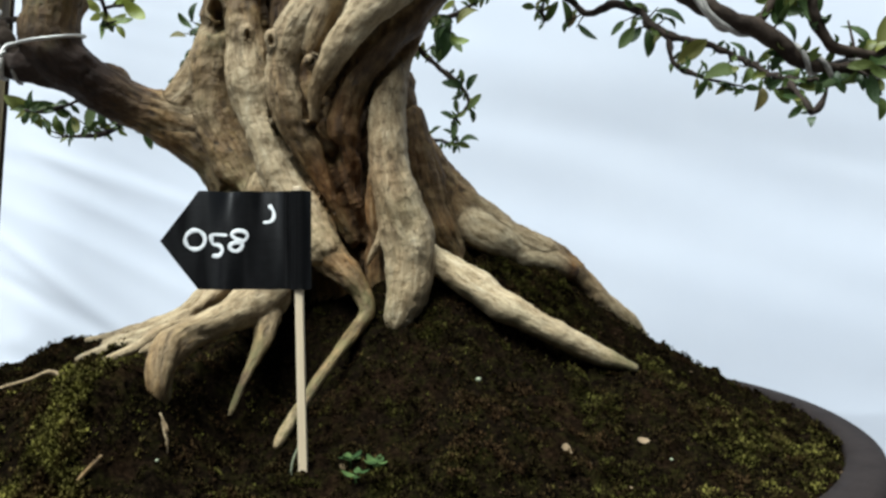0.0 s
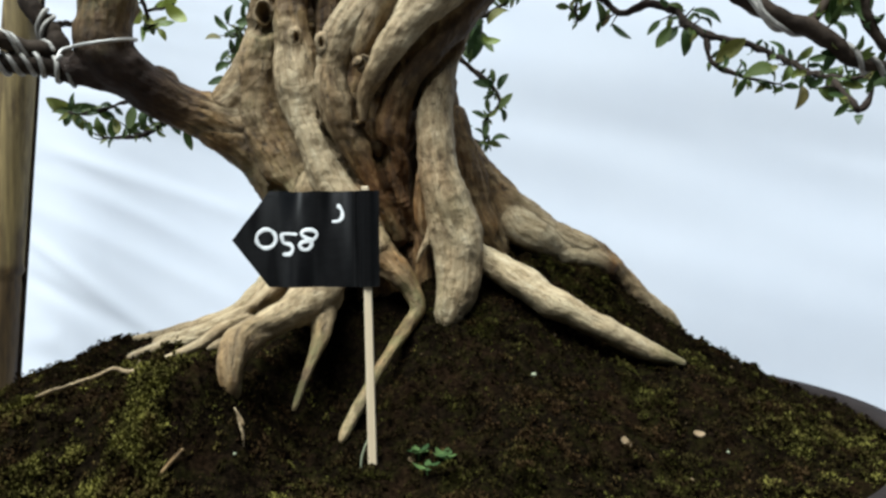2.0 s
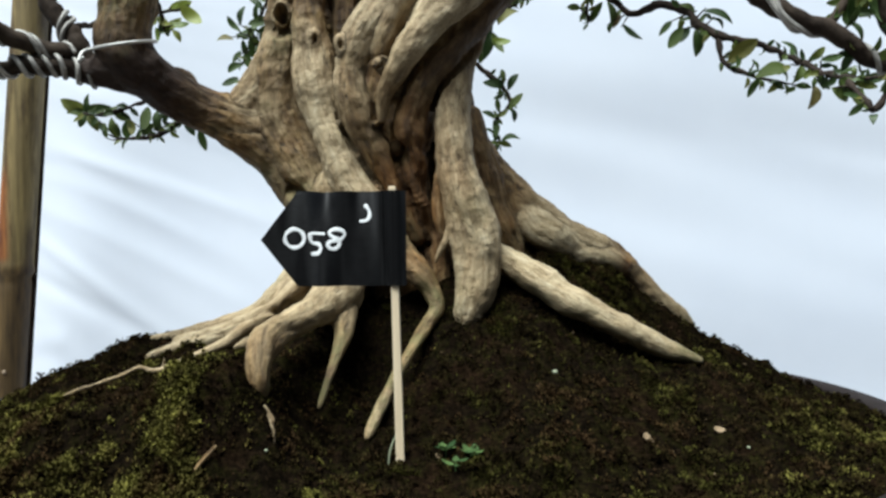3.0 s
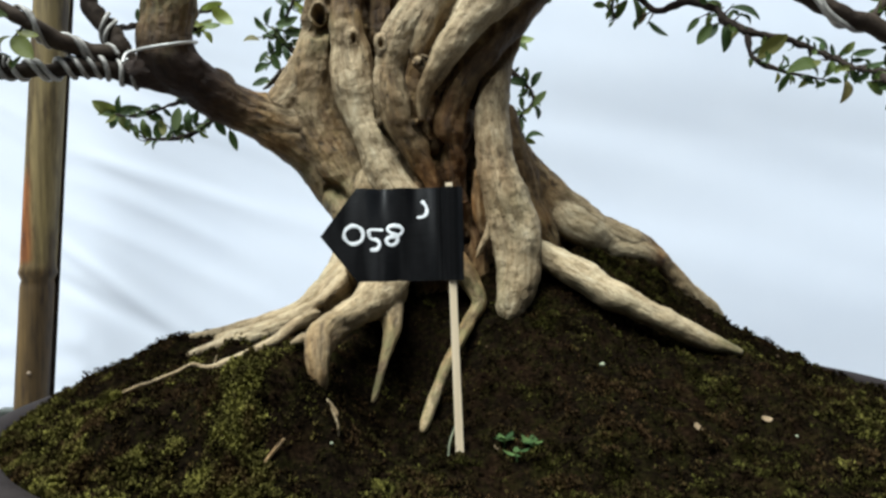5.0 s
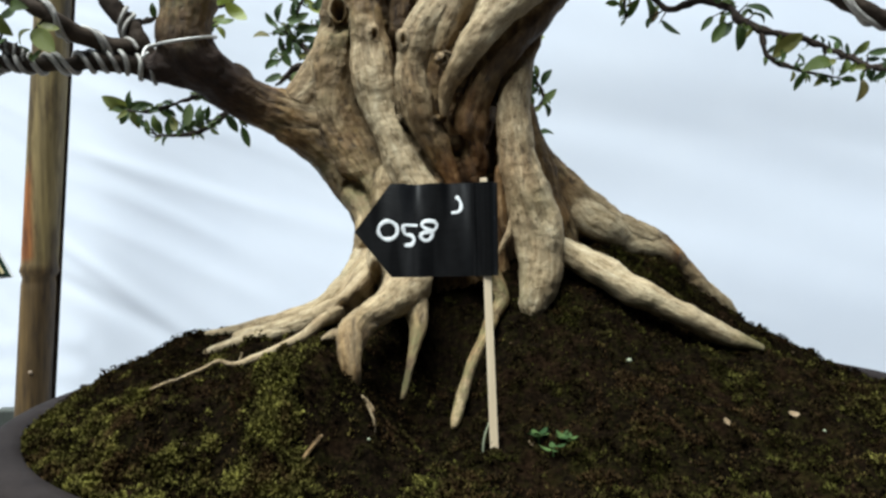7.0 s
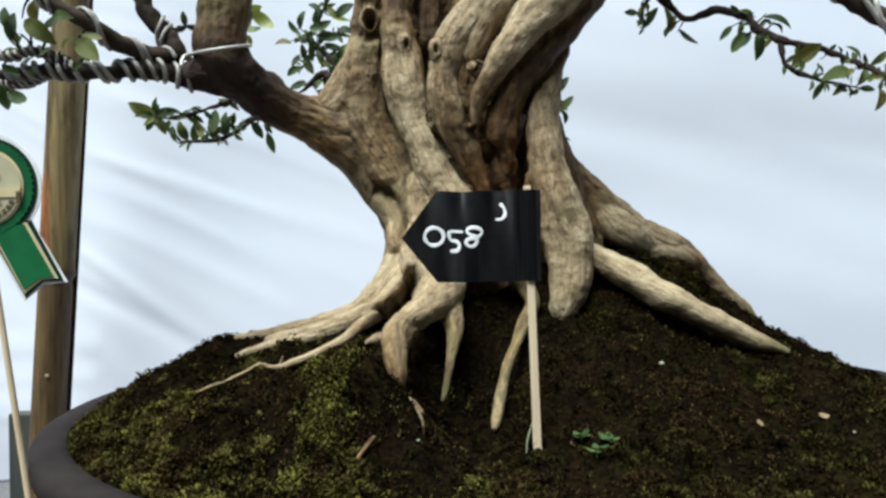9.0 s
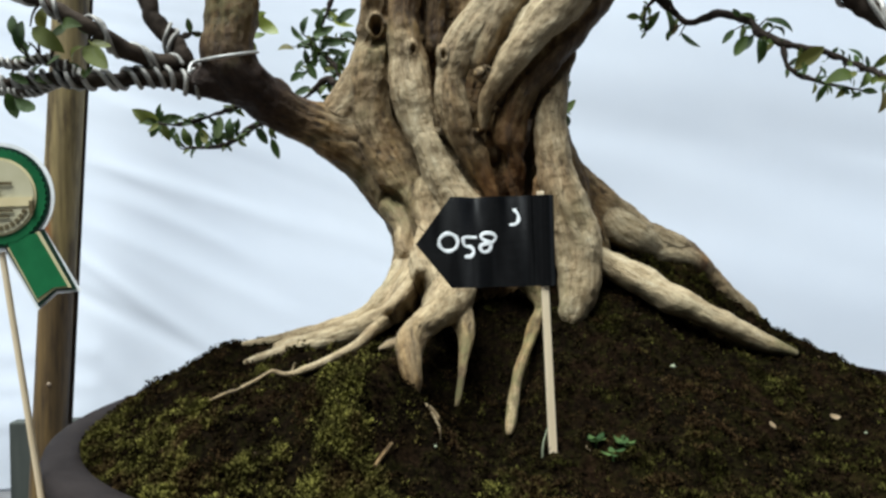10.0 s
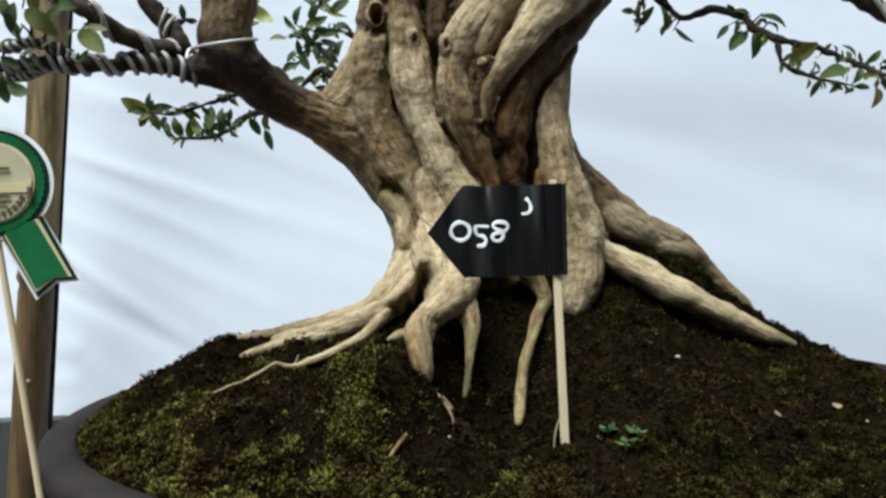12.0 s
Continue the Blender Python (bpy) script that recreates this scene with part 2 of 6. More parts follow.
def bamboo_material():
    """Sun-bleached culm with long dark stains and warm streaks."""
    m, n, l, b = material("weathered_bamboo", 0.62)
    fibre = grain(n, l, coords(n, l, (1, 1, 0.04)), 130, 5, 0.6)
    stain = grain(n, l, coords(n, l, (1, 1, 0.16)), 38, 5, 0.65)
    patch = n.new("ShaderNodeAttribute")
    patch.attribute_name = "warm"
    warm = patch.outputs["Fac"]
    c = ramp(n, l, fibre, (0.3, (0.105, 0.072, 0.026)), (0.7, (0.315, 0.232, 0.095)))
    c = mix(n, l, warm, c, ramp(n, l, fibre, (0.3, (0.15, 0.042, 0.009)), (0.7, (0.40, 0.14, 0.03))))
    c = mix(n, l, 1.0, c, ramp(n, l, stain, (0.38, (0.34, 0.29, 0.23)), (0.5, (0.85, 0.85, 0.82)), (0.66, (1.15, 1.15, 1.1))), "MULTIPLY")
    c = mix(n, l, attribute(n, "aged"), c, mix(n, l, 1.0, c, (0.50, 0.41, 0.33), "MULTIPLY"))
    l.new(c, b.inputs["Base Color"])
    bump(n, l, b, fibre, 0.4, 0.002)
    return m


BAMBOO = bamboo_material()


def cloth_material():
    m, n, l, b = material("white_cloth", 0.85)
    o = coords(n, l)
    f = grain(n, l, o, 3.5, 4, 0.5)
    c = ramp(n, l, f, (0.3, (0.776, 0.812, 0.884)), (0.7, (0.836, 0.866, 0.926)))
    l.new(c, b.inputs["Base Color"])
    b.inputs["Specular IOR Level"].default_value = 0.2
    t = n.new("ShaderNodeBsdfTranslucent")
    l.new(c, t.inputs["Color"])
    x = n.new("ShaderNodeMixShader")
    x.inputs[0].default_value = 0.35
    l.new(b.outputs[0], x.inputs[1])
    l.new(t.outputs[0], x.inputs[2])
    l.new(x.outputs[0], n["Material Output"].inputs["Surface"])
    return m


CLOTH = cloth_material()

# ---- building helpers ----


def link(name, mesh, mat, parent=None, label="", smooth=True):
    if mat and not mesh.materials:
        mesh.materials.append(mat)
    if smooth:
        mesh.polygons.foreach_set("use_smooth", [True] * len(mesh.polygons))
    ob = new(name, mesh)
    if parent:
        ob.parent = parent
    if label:
        ob["label"] = label
    return ob


def part(name, bm, mat, parent=None, label="", smooth=True):
    """Links a bmesh as one mesh object under a thing or a part."""
    mesh = bpy.data.meshes.new(name)
    bm.to_mesh(mesh)
    bm.free()
    return link(name, mesh, mat, parent, label, smooth)


def from_lists(name, verts, faces):
    mesh = bpy.data.meshes.new(name)
    mesh.from_pydata([tuple(v) for v in verts], [], [tuple(f) for f in faces])
    mesh.update()
    return mesh


def resample(pts, step=0.006):
    """A Catmull-Rom curve through (x, y, z, r) rows."""
    p = np.array(pts, float)
    p = np.vstack([2 * p[0] - p[1], p, 2 * p[-1] - p[-2]])
    out = []
    for i in range(1, len(p) - 2):
        a, b, c, d = p[i - 1], p[i], p[i + 1], p[i + 2]
        k = max(2, int(np.linalg.norm(c[:3] - b[:3]) / step) + 1)
        for j in range(k):
            t = j / k
            out.append(0.5 * (2 * b + (c - a) * t + (2 * a - 5 * b + 4 * c - d) * t * t + (3 * b - a - 3 * c + d) * t ** 3))
    out.append(p[-2])
    out = np.array(out)
    out[:, 3] = np.maximum(out[:, 3], 0.0004)
    return out


def frames(q):
    """Tangents and two carried normals along a sampled curve."""
    t = np.gradient(q[:, :3], axis=0)
    t /= np.linalg.norm(t, axis=1)[:, None] + 1e-12
    ref = np.array([0.0, -1.0, 0.0])
    if abs(t[0] @ ref) > 0.9:
        ref = np.array([1.0, 0.0, 0.0])
    u = np.zeros_like(t)
    for i in range(len(t)):
        ref = ref - t[i] * (ref @ t[i])
        ref /= np.linalg.norm(ref) + 1e-12
        u[i] = ref
    return t, u, np.cross(t, u)


def tube(pts, n=12, step=0.006, lump=0.0, seed=0.0, cap=True):
    """Vertices and faces of a closed tapered tube with rounded ends."""
    q = resample(pts, step)
    t, u, w = frames(q)
    rings = []
    if cap:
        rings += [(q[0, :3] - t[0] * q[0, 3] * k, u[0], w[0], q[0, 3] * s) for k, s in ((0.75, 0.5), (0.4, 0.86))]
    rings += [(q[i, :3], u[i], w[i], q[i, 3]) for i in range(len(q))]
    if cap:
        rings += [(q[-1, :3] + t[-1] * q[-1, 3] * k, u[-1], w[-1], q[-1, 3] * s) for k, s in ((0.4, 0.86), (0.75, 0.5))]
    ang = np.linspace(0, 2 * math.pi, n, endpoint=False)
    verts, faces = [], []
    for c, a, b, r in rings:
        for th in ang:
            d = a * math.cos(th) + b * math.sin(th)
            k = r
            if lump:
                k *= 1 + lump * (noise.noise(Vector((c + d * r) * 55) + Vector((seed, 0, 0))) + 0.6 * noise.noise(Vector((c + d * r) * 130) + Vector((seed, 5, 0))))
            verts.append(c + d * k)
    m = len(rings)
    for i in range(m - 1):
        for j in range(n):
            faces.append((i * n + j, i * n + (j + 1) % n, (i + 1) * n + (j + 1) % n, (i + 1) * n + j))
    verts += [rings[0][0] - (rings[1][0] - rings[0][0]) * 0.3, rings[-1][0] + (rings[-1][0] - rings[-2][0]) * 0.3]
    for j in range(n):
        faces.append((m * n, (j + 1) % n, j))
        faces.append((m * n + 1, (m - 1) * n + j, (m - 1) * n + (j + 1) % n))
    return verts, faces


def gather(pieces):
    verts, faces = [], []
    for v, f in pieces:
        k = len(verts)
        verts += list(v)
        faces += [tuple(i + k for i in g) for g in f]
    return verts, faces


def lathe(name, profile, n, mat, parent, cx=0, cy=0, ax=1.0, ay=1.0, label=""):
    """A closed ring or body turned about an upright axis, oval by ax and ay."""
    m = len(profile)
    verts = [(cx + math.cos(2 * math.pi * j / n) * (ax + r), cy + math.sin(2 * math.pi * j / n) * (ay + r), z) for j in range(n) for r, z in profile]
    faces = [(j * m + i, ((j + 1) % n) * m + i, ((j + 1) % n) * m + (i + 1) % m, j * m + (i + 1) % m) for j in range(n) for i in range(m)]
    return link(name, from_lists(name, verts, faces), mat, parent, label)


def box(bm, x0, x1, y0, y1, z0, z1):
    m = Matrix.Translation(((x0 + x1) / 2, (y0 + y1) / 2, (z0 + z1) / 2)) @ Matrix.Diagonal((x1 - x0, y1 - y0, z1 - z0, 1))
    return bmesh.ops.create_cube(bm, size=1, matrix=m)["verts"]


def bevelled(bm, w):
    bmesh.ops.bevel(bm, geom=bm.edges[:], offset=w, segments=2, affect="EDGES", profile=0.5)
    return bm


# ---- the setting ----
POT_X, POT_Y, RIM_Z = -0.06, 0.5, 0.879


def build_floor():
    verts = [(x, y, 0) for y in (-60, -4, 0, 4, 60) for x in (-60, -4, 0, 4, 60)]
    faces = [(r * 5 + c, r * 5 + c + 1, r * 5 + c + 6, r * 5 + c + 5) for r in range(4) for c in range(4)]
    tagged(link("ground", from_lists("ground", verts, faces), FLOOR), "grey concrete ground under the display", "ground", kind="structure")


# fold start x, z, slope, width, depth, reach
CREASES = [(-0.70, 1.165, -0.33, 0.020, -0.0024, 0.62), (-0.70, 1.12, -0.42, 0.022, -0.0016, 0.5), (-0.71, 1.005, -0.70, 0.020, -0.0036, 0.30), (-0.72, 0.955, -0.5, 0.022, 0.003, 0.4), (-0.70, 1.06, -0.45, 0.022, -0.0015, 0.6), (-0.72, 1.27, -0.24, 0.03, -0.0015, 0.8)]


def crease(x, z):
    """Soft folds that fan out from where the sheet is tied to the pole."""
    h = 0.0
    for x0, z0, slope, wide, deep, reach in CREASES:
        s = x - x0
        if s < -0.1 or s > reach:
            continue
        d = (z - z0 - slope * s) / (wide * (0.6 + 0.9 * max(s, 0.0)))
        h += deep * math.exp(-d * d) * min(1.0, (s + 0.1) / 0.15) * min(1.0, (reach - s) / 0.3)
    return h


def build_backdrop():
    """A hung white sheet with slanting folds; it ends above the ground."""
    nx, nz = 560, 280
    verts, faces = [], []
    for k in range(nz + 1):
        for i in range(nx + 1):
            x = -2.4 + 4.4 * i / nx
            z = 0.64 + 1.75 * k / nz
            a = math.atan2(1.62 - z, x + 1.55)
            fade = 1 / (1 + math.exp((x + 0.12) * 7))
            fold = 0.75 * crease(x, z) + noise.noise(Vector((a * 17, (x + 1.5) * 0.5, 3.1))) * 0.0012 + noise.noise(Vector((a * 44, (x + 1.5) * 0.9, 8.2))) * 0.0007
            soft = noise.noise(Vector((x * 0.7, z * 5.0 + 0.5 * x, 5.0))) * 0.006
            soft += noise.noise(Vector((x * 1.1, (z + 0.26 * x) * 10, 7.0))) * 0.0032 * (1 - fade)
            hem = noise.noise(Vector((x * 1.1, z * 24.0, 1.0))) * 0.003 * max(0.0, 1 - abs(z - 0.79) / 0.12) if x < -0.66 else 0.0
            lean = max(0.0, z - 0.74) * (0.080 + 0.098 / (1 + math.exp((x + 0.15) * 6)))
            verts.append((x, 1.02 + lean + fold * fade + soft * (1 - 0.6 * fade) + hem, z))
    for k in range(nz):
        for i in range(nx):
            a = k * (nx + 1) + i
            faces.append((a, a + 1, a + nx + 2, a + nx + 1))
    ob = link("backdrop", from_lists("backdrop", verts, faces), CLOTH)
    s = ob.modifiers.new("thickness", "SOLIDIFY")
    s.thickness = 0.0012
    tagged(ob, "white cloth backdrop with slanting soft folds, hung behind", "backdrop", kind="structure")


def build_pole():
    """A weathered bamboo pole with a node, leaning slightly."""
    q = []
    base, top = Vector((-0.7270, 0.912, 0.0)), Vector((-0.5660, 0.912, 2.3))
    for i in range(231):
        s = i / 230
        z = 2.3 * s
        d = min(abs(z - zn) for zn in (0.42, 0.972, 1.50, 2.02))
        r = 0.0232 - 0.0012 * (z < 0.972) + 0.0030 * math.exp(-(d / 0.006) ** 2) - 0.0015 * math.exp(-((d - 0.012) / 0.004) ** 2)
        p = base.lerp(top, s)
        q.append((p.x, p.y, p.z, r))
    n = 40
    verts, faces, warm, aged = [], [], [], []
    for x, y, z, r in q:
        for j in range(n):
            t = 2 * math.pi * j / n
            k = r * (1 + 0.025 * noise.noise(Vector((math.cos(t) * 2, math.sin(t) * 2, z * 3))))
            verts.append((x + k * math.cos(t), y + k * math.sin(t), z))
            aged.append(1.0 if z < 0.970 else 0.9 * math.exp(-((z - 0.970) / 0.012) ** 2))
            low = max(0.0, min(1.0, (1.14 - z) / 0.15))
            mid, half = -0.52 + 0.20 * low + 0.08 * noise.noise(Vector((0, 0, z * 25))), 0.20 + 0.30 * low
            side = math.exp(-((math.cos(t) - mid) / half) ** 4) if math.sin(t) < 0 else 0.0
            warm.append(side * max(0.0, min(1.0, (1.14 + 0.03 * math.cos(t) - z) / 0.03)) * max(0.0, min(1.0, (z - 0.978) / 0.012)))
    for i in range(len(q) - 1):
        for j in range(n):
            faces.append((i * n + j, i * n + (j + 1) % n, (i + 1) * n + (j + 1) % n, (i + 1) * n + j))
    faces.append(tuple(range(n))[::-1])
    faces.append(tuple(range((len(q) - 1) * n, len(q) * n)))
    pole = tagged(new("bamboo_pole"), "weathered tan bamboo pole standing before the white cloth", "pole")
    culm = from_lists("culm", verts, faces)
    culm.attributes.new("warm", "FLOAT", "POINT").data.foreach_set("value", warm)
    culm.attributes.new("aged", "FLOAT", "POINT").data.foreach_set("value", aged)
    link("culm", culm, BAMBOO, pole)
    lean = (top - base) / 2.3
    # strip added behind the pole to give it a dark right edge
    bm = bmesh.new()
    box(bm, 0.010, 0.0243, 0.008, 0.014, 0.0, 2.28)
    for v in bm.verts:
        v.co += base + lean * v.co.z - Vector((0, 0, lean.z * v.co.z))
    part("batten", bevelled(bm, 0.002), TWIG, pole, "narrow dark strip added along the right edge of the pole", smooth=False)
    bm = bmesh.new()
    bmesh.ops.create_uvsphere(bm, u_segments=10, v_segments=6, radius=0.0032, matrix=Matrix.Translation((-0.662, 0.8905, 0.83)) @ Matrix.Diagonal((1, 0.5, 1, 1)))
    part("nail_head", bm, TABLEWOOD, pole, "pale plugged nail head")
    bm = bmesh.new()
    box(bm, -0.775, -0.665, 0.982, 1.004, 0.0, 0.757)
    bevelled(bm, 0.003)
    tagged(part("dark_post", bm, DARKPOST, None, smooth=False), "dark green-grey wooden post behind the bamboo pole", "post")


def build_bench():
    """The bench that carries the pot."""
    bench = tagged(new("display_bench"), "plain brown wooden display bench under the pot", "bench")
    y = 0.235
    while y < 0.77:
        bm = bmesh.new()
        box(bm, -0.41, 0.31, y, y + 0.098, 0.782, 0.80)
        part("board", bevelled(bm, 0.0015), TABLEWOOD, bench, smooth=False)
        y += 0.104
    for x in (-0.36, 0.22):
        for yy in (0.27, 0.69):
            bm = bmesh.new()
            box(bm, x, x + 0.045, yy, yy + 0.045, 0.0, 0.74)
            part("leg", bevelled(bm, 0.003), TABLEWOOD, bench, smooth=False)
    for yy in (0.275, 0.695):
        bm = bmesh.new()
        box(bm, -0.36, 0.265, yy, yy + 0.035, 0.74, 0.782)
        part("rail", bevelled(bm, 0.002), TABLEWOOD, bench, smooth=False)


def build_light_block():
    # unseen wall, added only to hold back light from the front
    bm = bmesh.new()
    box(bm, -4.0, 4.0, -2.9, -2.8, 0.0, 2.6)
    tagged(part("wall_south", bm, DULLWALL, smooth=False), "unseen plain dull grey-green wall added to cut light from the front", "wall", kind="structure")


build_floor()
build_light_block()
build_backdrop()
build_pole()
build_bench()

# ---- pot and soil ----
MOUND = [
    (-0.170, 0.335, 0.025, 0.0470), (-0.170, 0.335, 0.045, -0.0285), (-0.115, 0.360, 0.030, -0.0049), (0.035, 0.515, 0.030, -0.0021),
]
# gentle swells on a regular net, front row first
SWELL = [-0.0284, -0.0017, -0.0348, 0.0061, -0.0026, -0.0232, -0.0070, 0.0212, 0.0083, -0.0065, 0.0250, 0.0400, 0.0062, -0.0325, 0.0339, -0.0332, -0.0149, -0.0158, 0.0085, -0.0339, -0.0201, 0.0125, -0.0106, -0.0045, -0.0068, 0.0428, -0.0048, 0.0013, 0.0383, 0.0169, 0.0099, 0.0229, 0.0265, -0.0003, -0.0516, -0.0186, -0.0035, -0.0085, -0.0134, -0.0186, 0.0163, 0.0287, 0.0696, 0.0497, 0.0269, 0.0082, 0.0057, -0.0063, -0.0065, 0.0015, -0.0300, -0.0654, -0.0483, -0.0313,]
MOUND += [(-0.36 + 0.075 * (i % 9), 0.28 + 0.075 * (i // 9), 0.06, k) for i, k in enumerate(SWELL)]
MOUND_BASE = 0.0527
# hollows washed out between the roots
MOUND += [(-0.096, 0.440, 0.021, -0.038), (-0.104, 0.402, 0.016, -0.010), (-0.055, 0.440, 0.016, -0.010), (-0.128, 0.380, 0.016, -0.012), (-0.107, 0.350, 0.020, -0.011)]
# the lump under the forked root and the shoulder under the spreading roots
MOUND += [(-0.146, 0.338, 0.012, 0.004), (-0.086, 0.392, 0.012, -0.008), (-0.079, 0.418, 0.012, -0.005), (-0.272, 0.492, 0.022, -0.012), (-0.148, 0.352, 0.010, -0.004), (-0.158, 0.310, 0.012, -0.009), (-0.310, 0.562, 0.022, 0.013), (-0.297, 0.505, 0.022, -0.014), (-0.120, 0.372, 0.016, -0.006), (0.135, 0.450, 0.020, 0.005), (0.040, 0.532, 0.012, -0.003), (0.070, 0.538, 0.012, -0.004)]


def oval(x, y):
    return ((x - POT_X) / 0.332) ** 2 + ((y - POT_Y) / 0.272) ** 2


def mound(x, y):
    """The height of the soil."""
    r = max(0.0, 1 - ((x + 0.06) / 0.33) ** 2 - ((y - 0.5) / 0.27) ** 2)
    h = MOUND_BASE * r
    edge = min(1.0, r * 5)
    edge = edge * edge * (3 - 2 * edge)
    for cx, cy, s, k in MOUND:
        h += k * edge * math.exp(-((x - cx) ** 2 + (y - cy) ** 2) / (2 * s * s))
    return 0.877 + max(h, -0.004)


def relief(x, y):
    v = Vector((x, y, 0))
    return noise.noise(v * 28) * 0.0045 + noise.noise(v * 75) * 0.0050 + noise.noise(v * 170) * 0.0040 + noise.noise(v * 420) * 0.0014


# centre, spread and strength
MOSS_PATCHES = [(-0.192, 0.332, 0.016, 1.3), (-0.186, 0.317, 0.014, 1.3), (-0.196, 0.306, 0.020, 1.1), (-0.300, 0.350, 0.030, 1.0), (-0.335, 0.370, 0.030, 1.0), (-0.365, 0.410, 0.020, 0.8), (-0.270, 0.315, 0.025, 0.9), (-0.225, 0.302, 0.025, 0.8), (-0.140, 0.265, 0.050, 0.75), (-0.214, 0.430, 0.020, 0.5), (-0.273, 0.462, 0.025, 0.55), (-0.294, 0.440, 0.025, 0.5), (0.190, 0.372, 0.035, 0.65), (0.214, 0.392, 0.030, 0.7), (0.080, 0.505, 0.040, 0.8), (-0.009, 0.455, 0.020, 0.5), (0.0, 0.26, 0.06, 0.5), (0.10, 0.29, 0.06, 0.35), (0.16, 0.475, 0.03, 0.5)]
BARE_PATCHES = [(-0.228, 0.352, 0.016, 0.8), (-0.251, 0.335, 0.014, 0.7), (-0.160, 0.320, 0.014, 1.0), (-0.310, 0.505, 0.030, 0.4), (-0.125, 0.350, 0.025, 0.9)]


def mossy(x, y):
    """How much moss grows at a place, 0 to 1."""
    g = 0.0
    for cx, cy, s, k in MOSS_PATCHES:
        g = max(g, k * math.exp(-((x - cx) ** 2 + (y - cy) ** 2) / (2 * s * s)))
    for cx, cy, s, k in BARE_PATCHES:
        g -= k * math.exp(-((x - cx) ** 2 + (y - cy) ** 2) / (2 * s * s))
    v = Vector((x, y, 4))
    return max(0.0, min(1.0, g * 1.15 + 0.9 * noise.noise(v * 26) + 0.7 * noise.noise(v * 75) - 0.32))


def build_pot():
    pot = tagged(new("bonsai_pot"), "wide oval unglazed dark brown clay pot filled with soil", "pot")
    rim = [(0.002, RIM_Z - 0.010), (0.001, RIM_Z - 0.002), (0.003, RIM_Z + 0.0005), (0.010, RIM_Z + 0.0015), (0.019, RIM_Z + 0.001), (0.0225, RIM_Z - 0.001), (0.024, RIM_Z - 0.005), (0.023, RIM_Z - 0.012), (0.020, RIM_Z - 0.015), (0.006, RIM_Z - 0.016)]
    lathe("rim", rim, 160, POT, pot, POT_X, POT_Y, 0.328, 0.268, "smooth flat lip")
    wall = [(0.006, RIM_Z - 0.0155), (0.012, RIM_Z - 0.0155), (0.008, RIM_Z - 0.04), (-0.004, 0.818), (-0.016, 0.812), (-0.03, 0.812), (-0.03, 0.822), (-0.006, 0.835)]
    lathe("body", wall, 160, POT, pot, POT_X, POT_Y, 0.328, 0.268)
    bm = bmesh.new()
    bmesh.ops.create_cone(bm, cap_ends=True, segments=96, radius1=0.30, radius2=0.30, depth=0.010, matrix=Matrix.Translation((POT_X, POT_Y, 0.8185)) @ Matrix.Diagonal((1, 0.81, 1, 1)))
    part("floor_slab", bm, POT, pot)
    for sx in (-0.19, 0.19):
        for sy in (-0.13, 0.13):
            bm = bmesh.new()
            box(bm, POT_X + sx - 0.03, POT_X + sx + 0.03, POT_Y + sy - 0.02, POT_Y + sy + 0.02, 0.80, 0.8135)
            part("foot", bevelled(bm, 0.003), POT, pot)


def build_soil():
    rings, segs = 200, 480
    verts, faces, green = [], [], []
    for i in range(rings + 1):
        rho = math.sqrt(i / rings) * 0.4 + 0.6 * i / rings
        for j in range(segs):
            t = 2 * math.pi * j / segs
            x, y = POT_X + 0.331 * rho * math.cos(t), POT_Y + 0.271 * rho * math.sin(t)
            front = y < 0.62
            verts.append((x, y, mound(x, y) + (relief(x, y) if front else 0) * min(1, (1 - rho) * 14 + 0.25)))
            green.append(mossy(x, y) if front else 0.2)
    for i in range(rings):
        for j in range(segs):
            faces.append((i * segs + j, (i + 1) * segs + j, (i + 1) * segs + (j + 1) % segs, i * segs + (j + 1) % segs))
    mesh = from_lists("soil_mound", verts, faces)
    mesh.attributes.new("moss", "FLOAT", "POINT").data.foreach_set("value", green)
    tagged(link("soil_mound", mesh, SOIL), "dark moist soil mound patched with green moss, heaped in the pot", "soil", kind="stuff")


ICO = [(0, 0, 1), (0.894, 0, 0.447), (0.276, 0.851, 0.447), (-0.724, 0.526, 0.447), (-0.724, -0.526, 0.447), (0.276, -0.851, 0.447), (0, 0, -1)]
ICO_F = [(0, 1, 2), (0, 2, 3), (0, 3, 4), (0, 4, 5), (0, 5, 1), (6, 2, 1), (6, 3, 2), (6, 4, 3), (6, 5, 4), (6, 1, 5)]


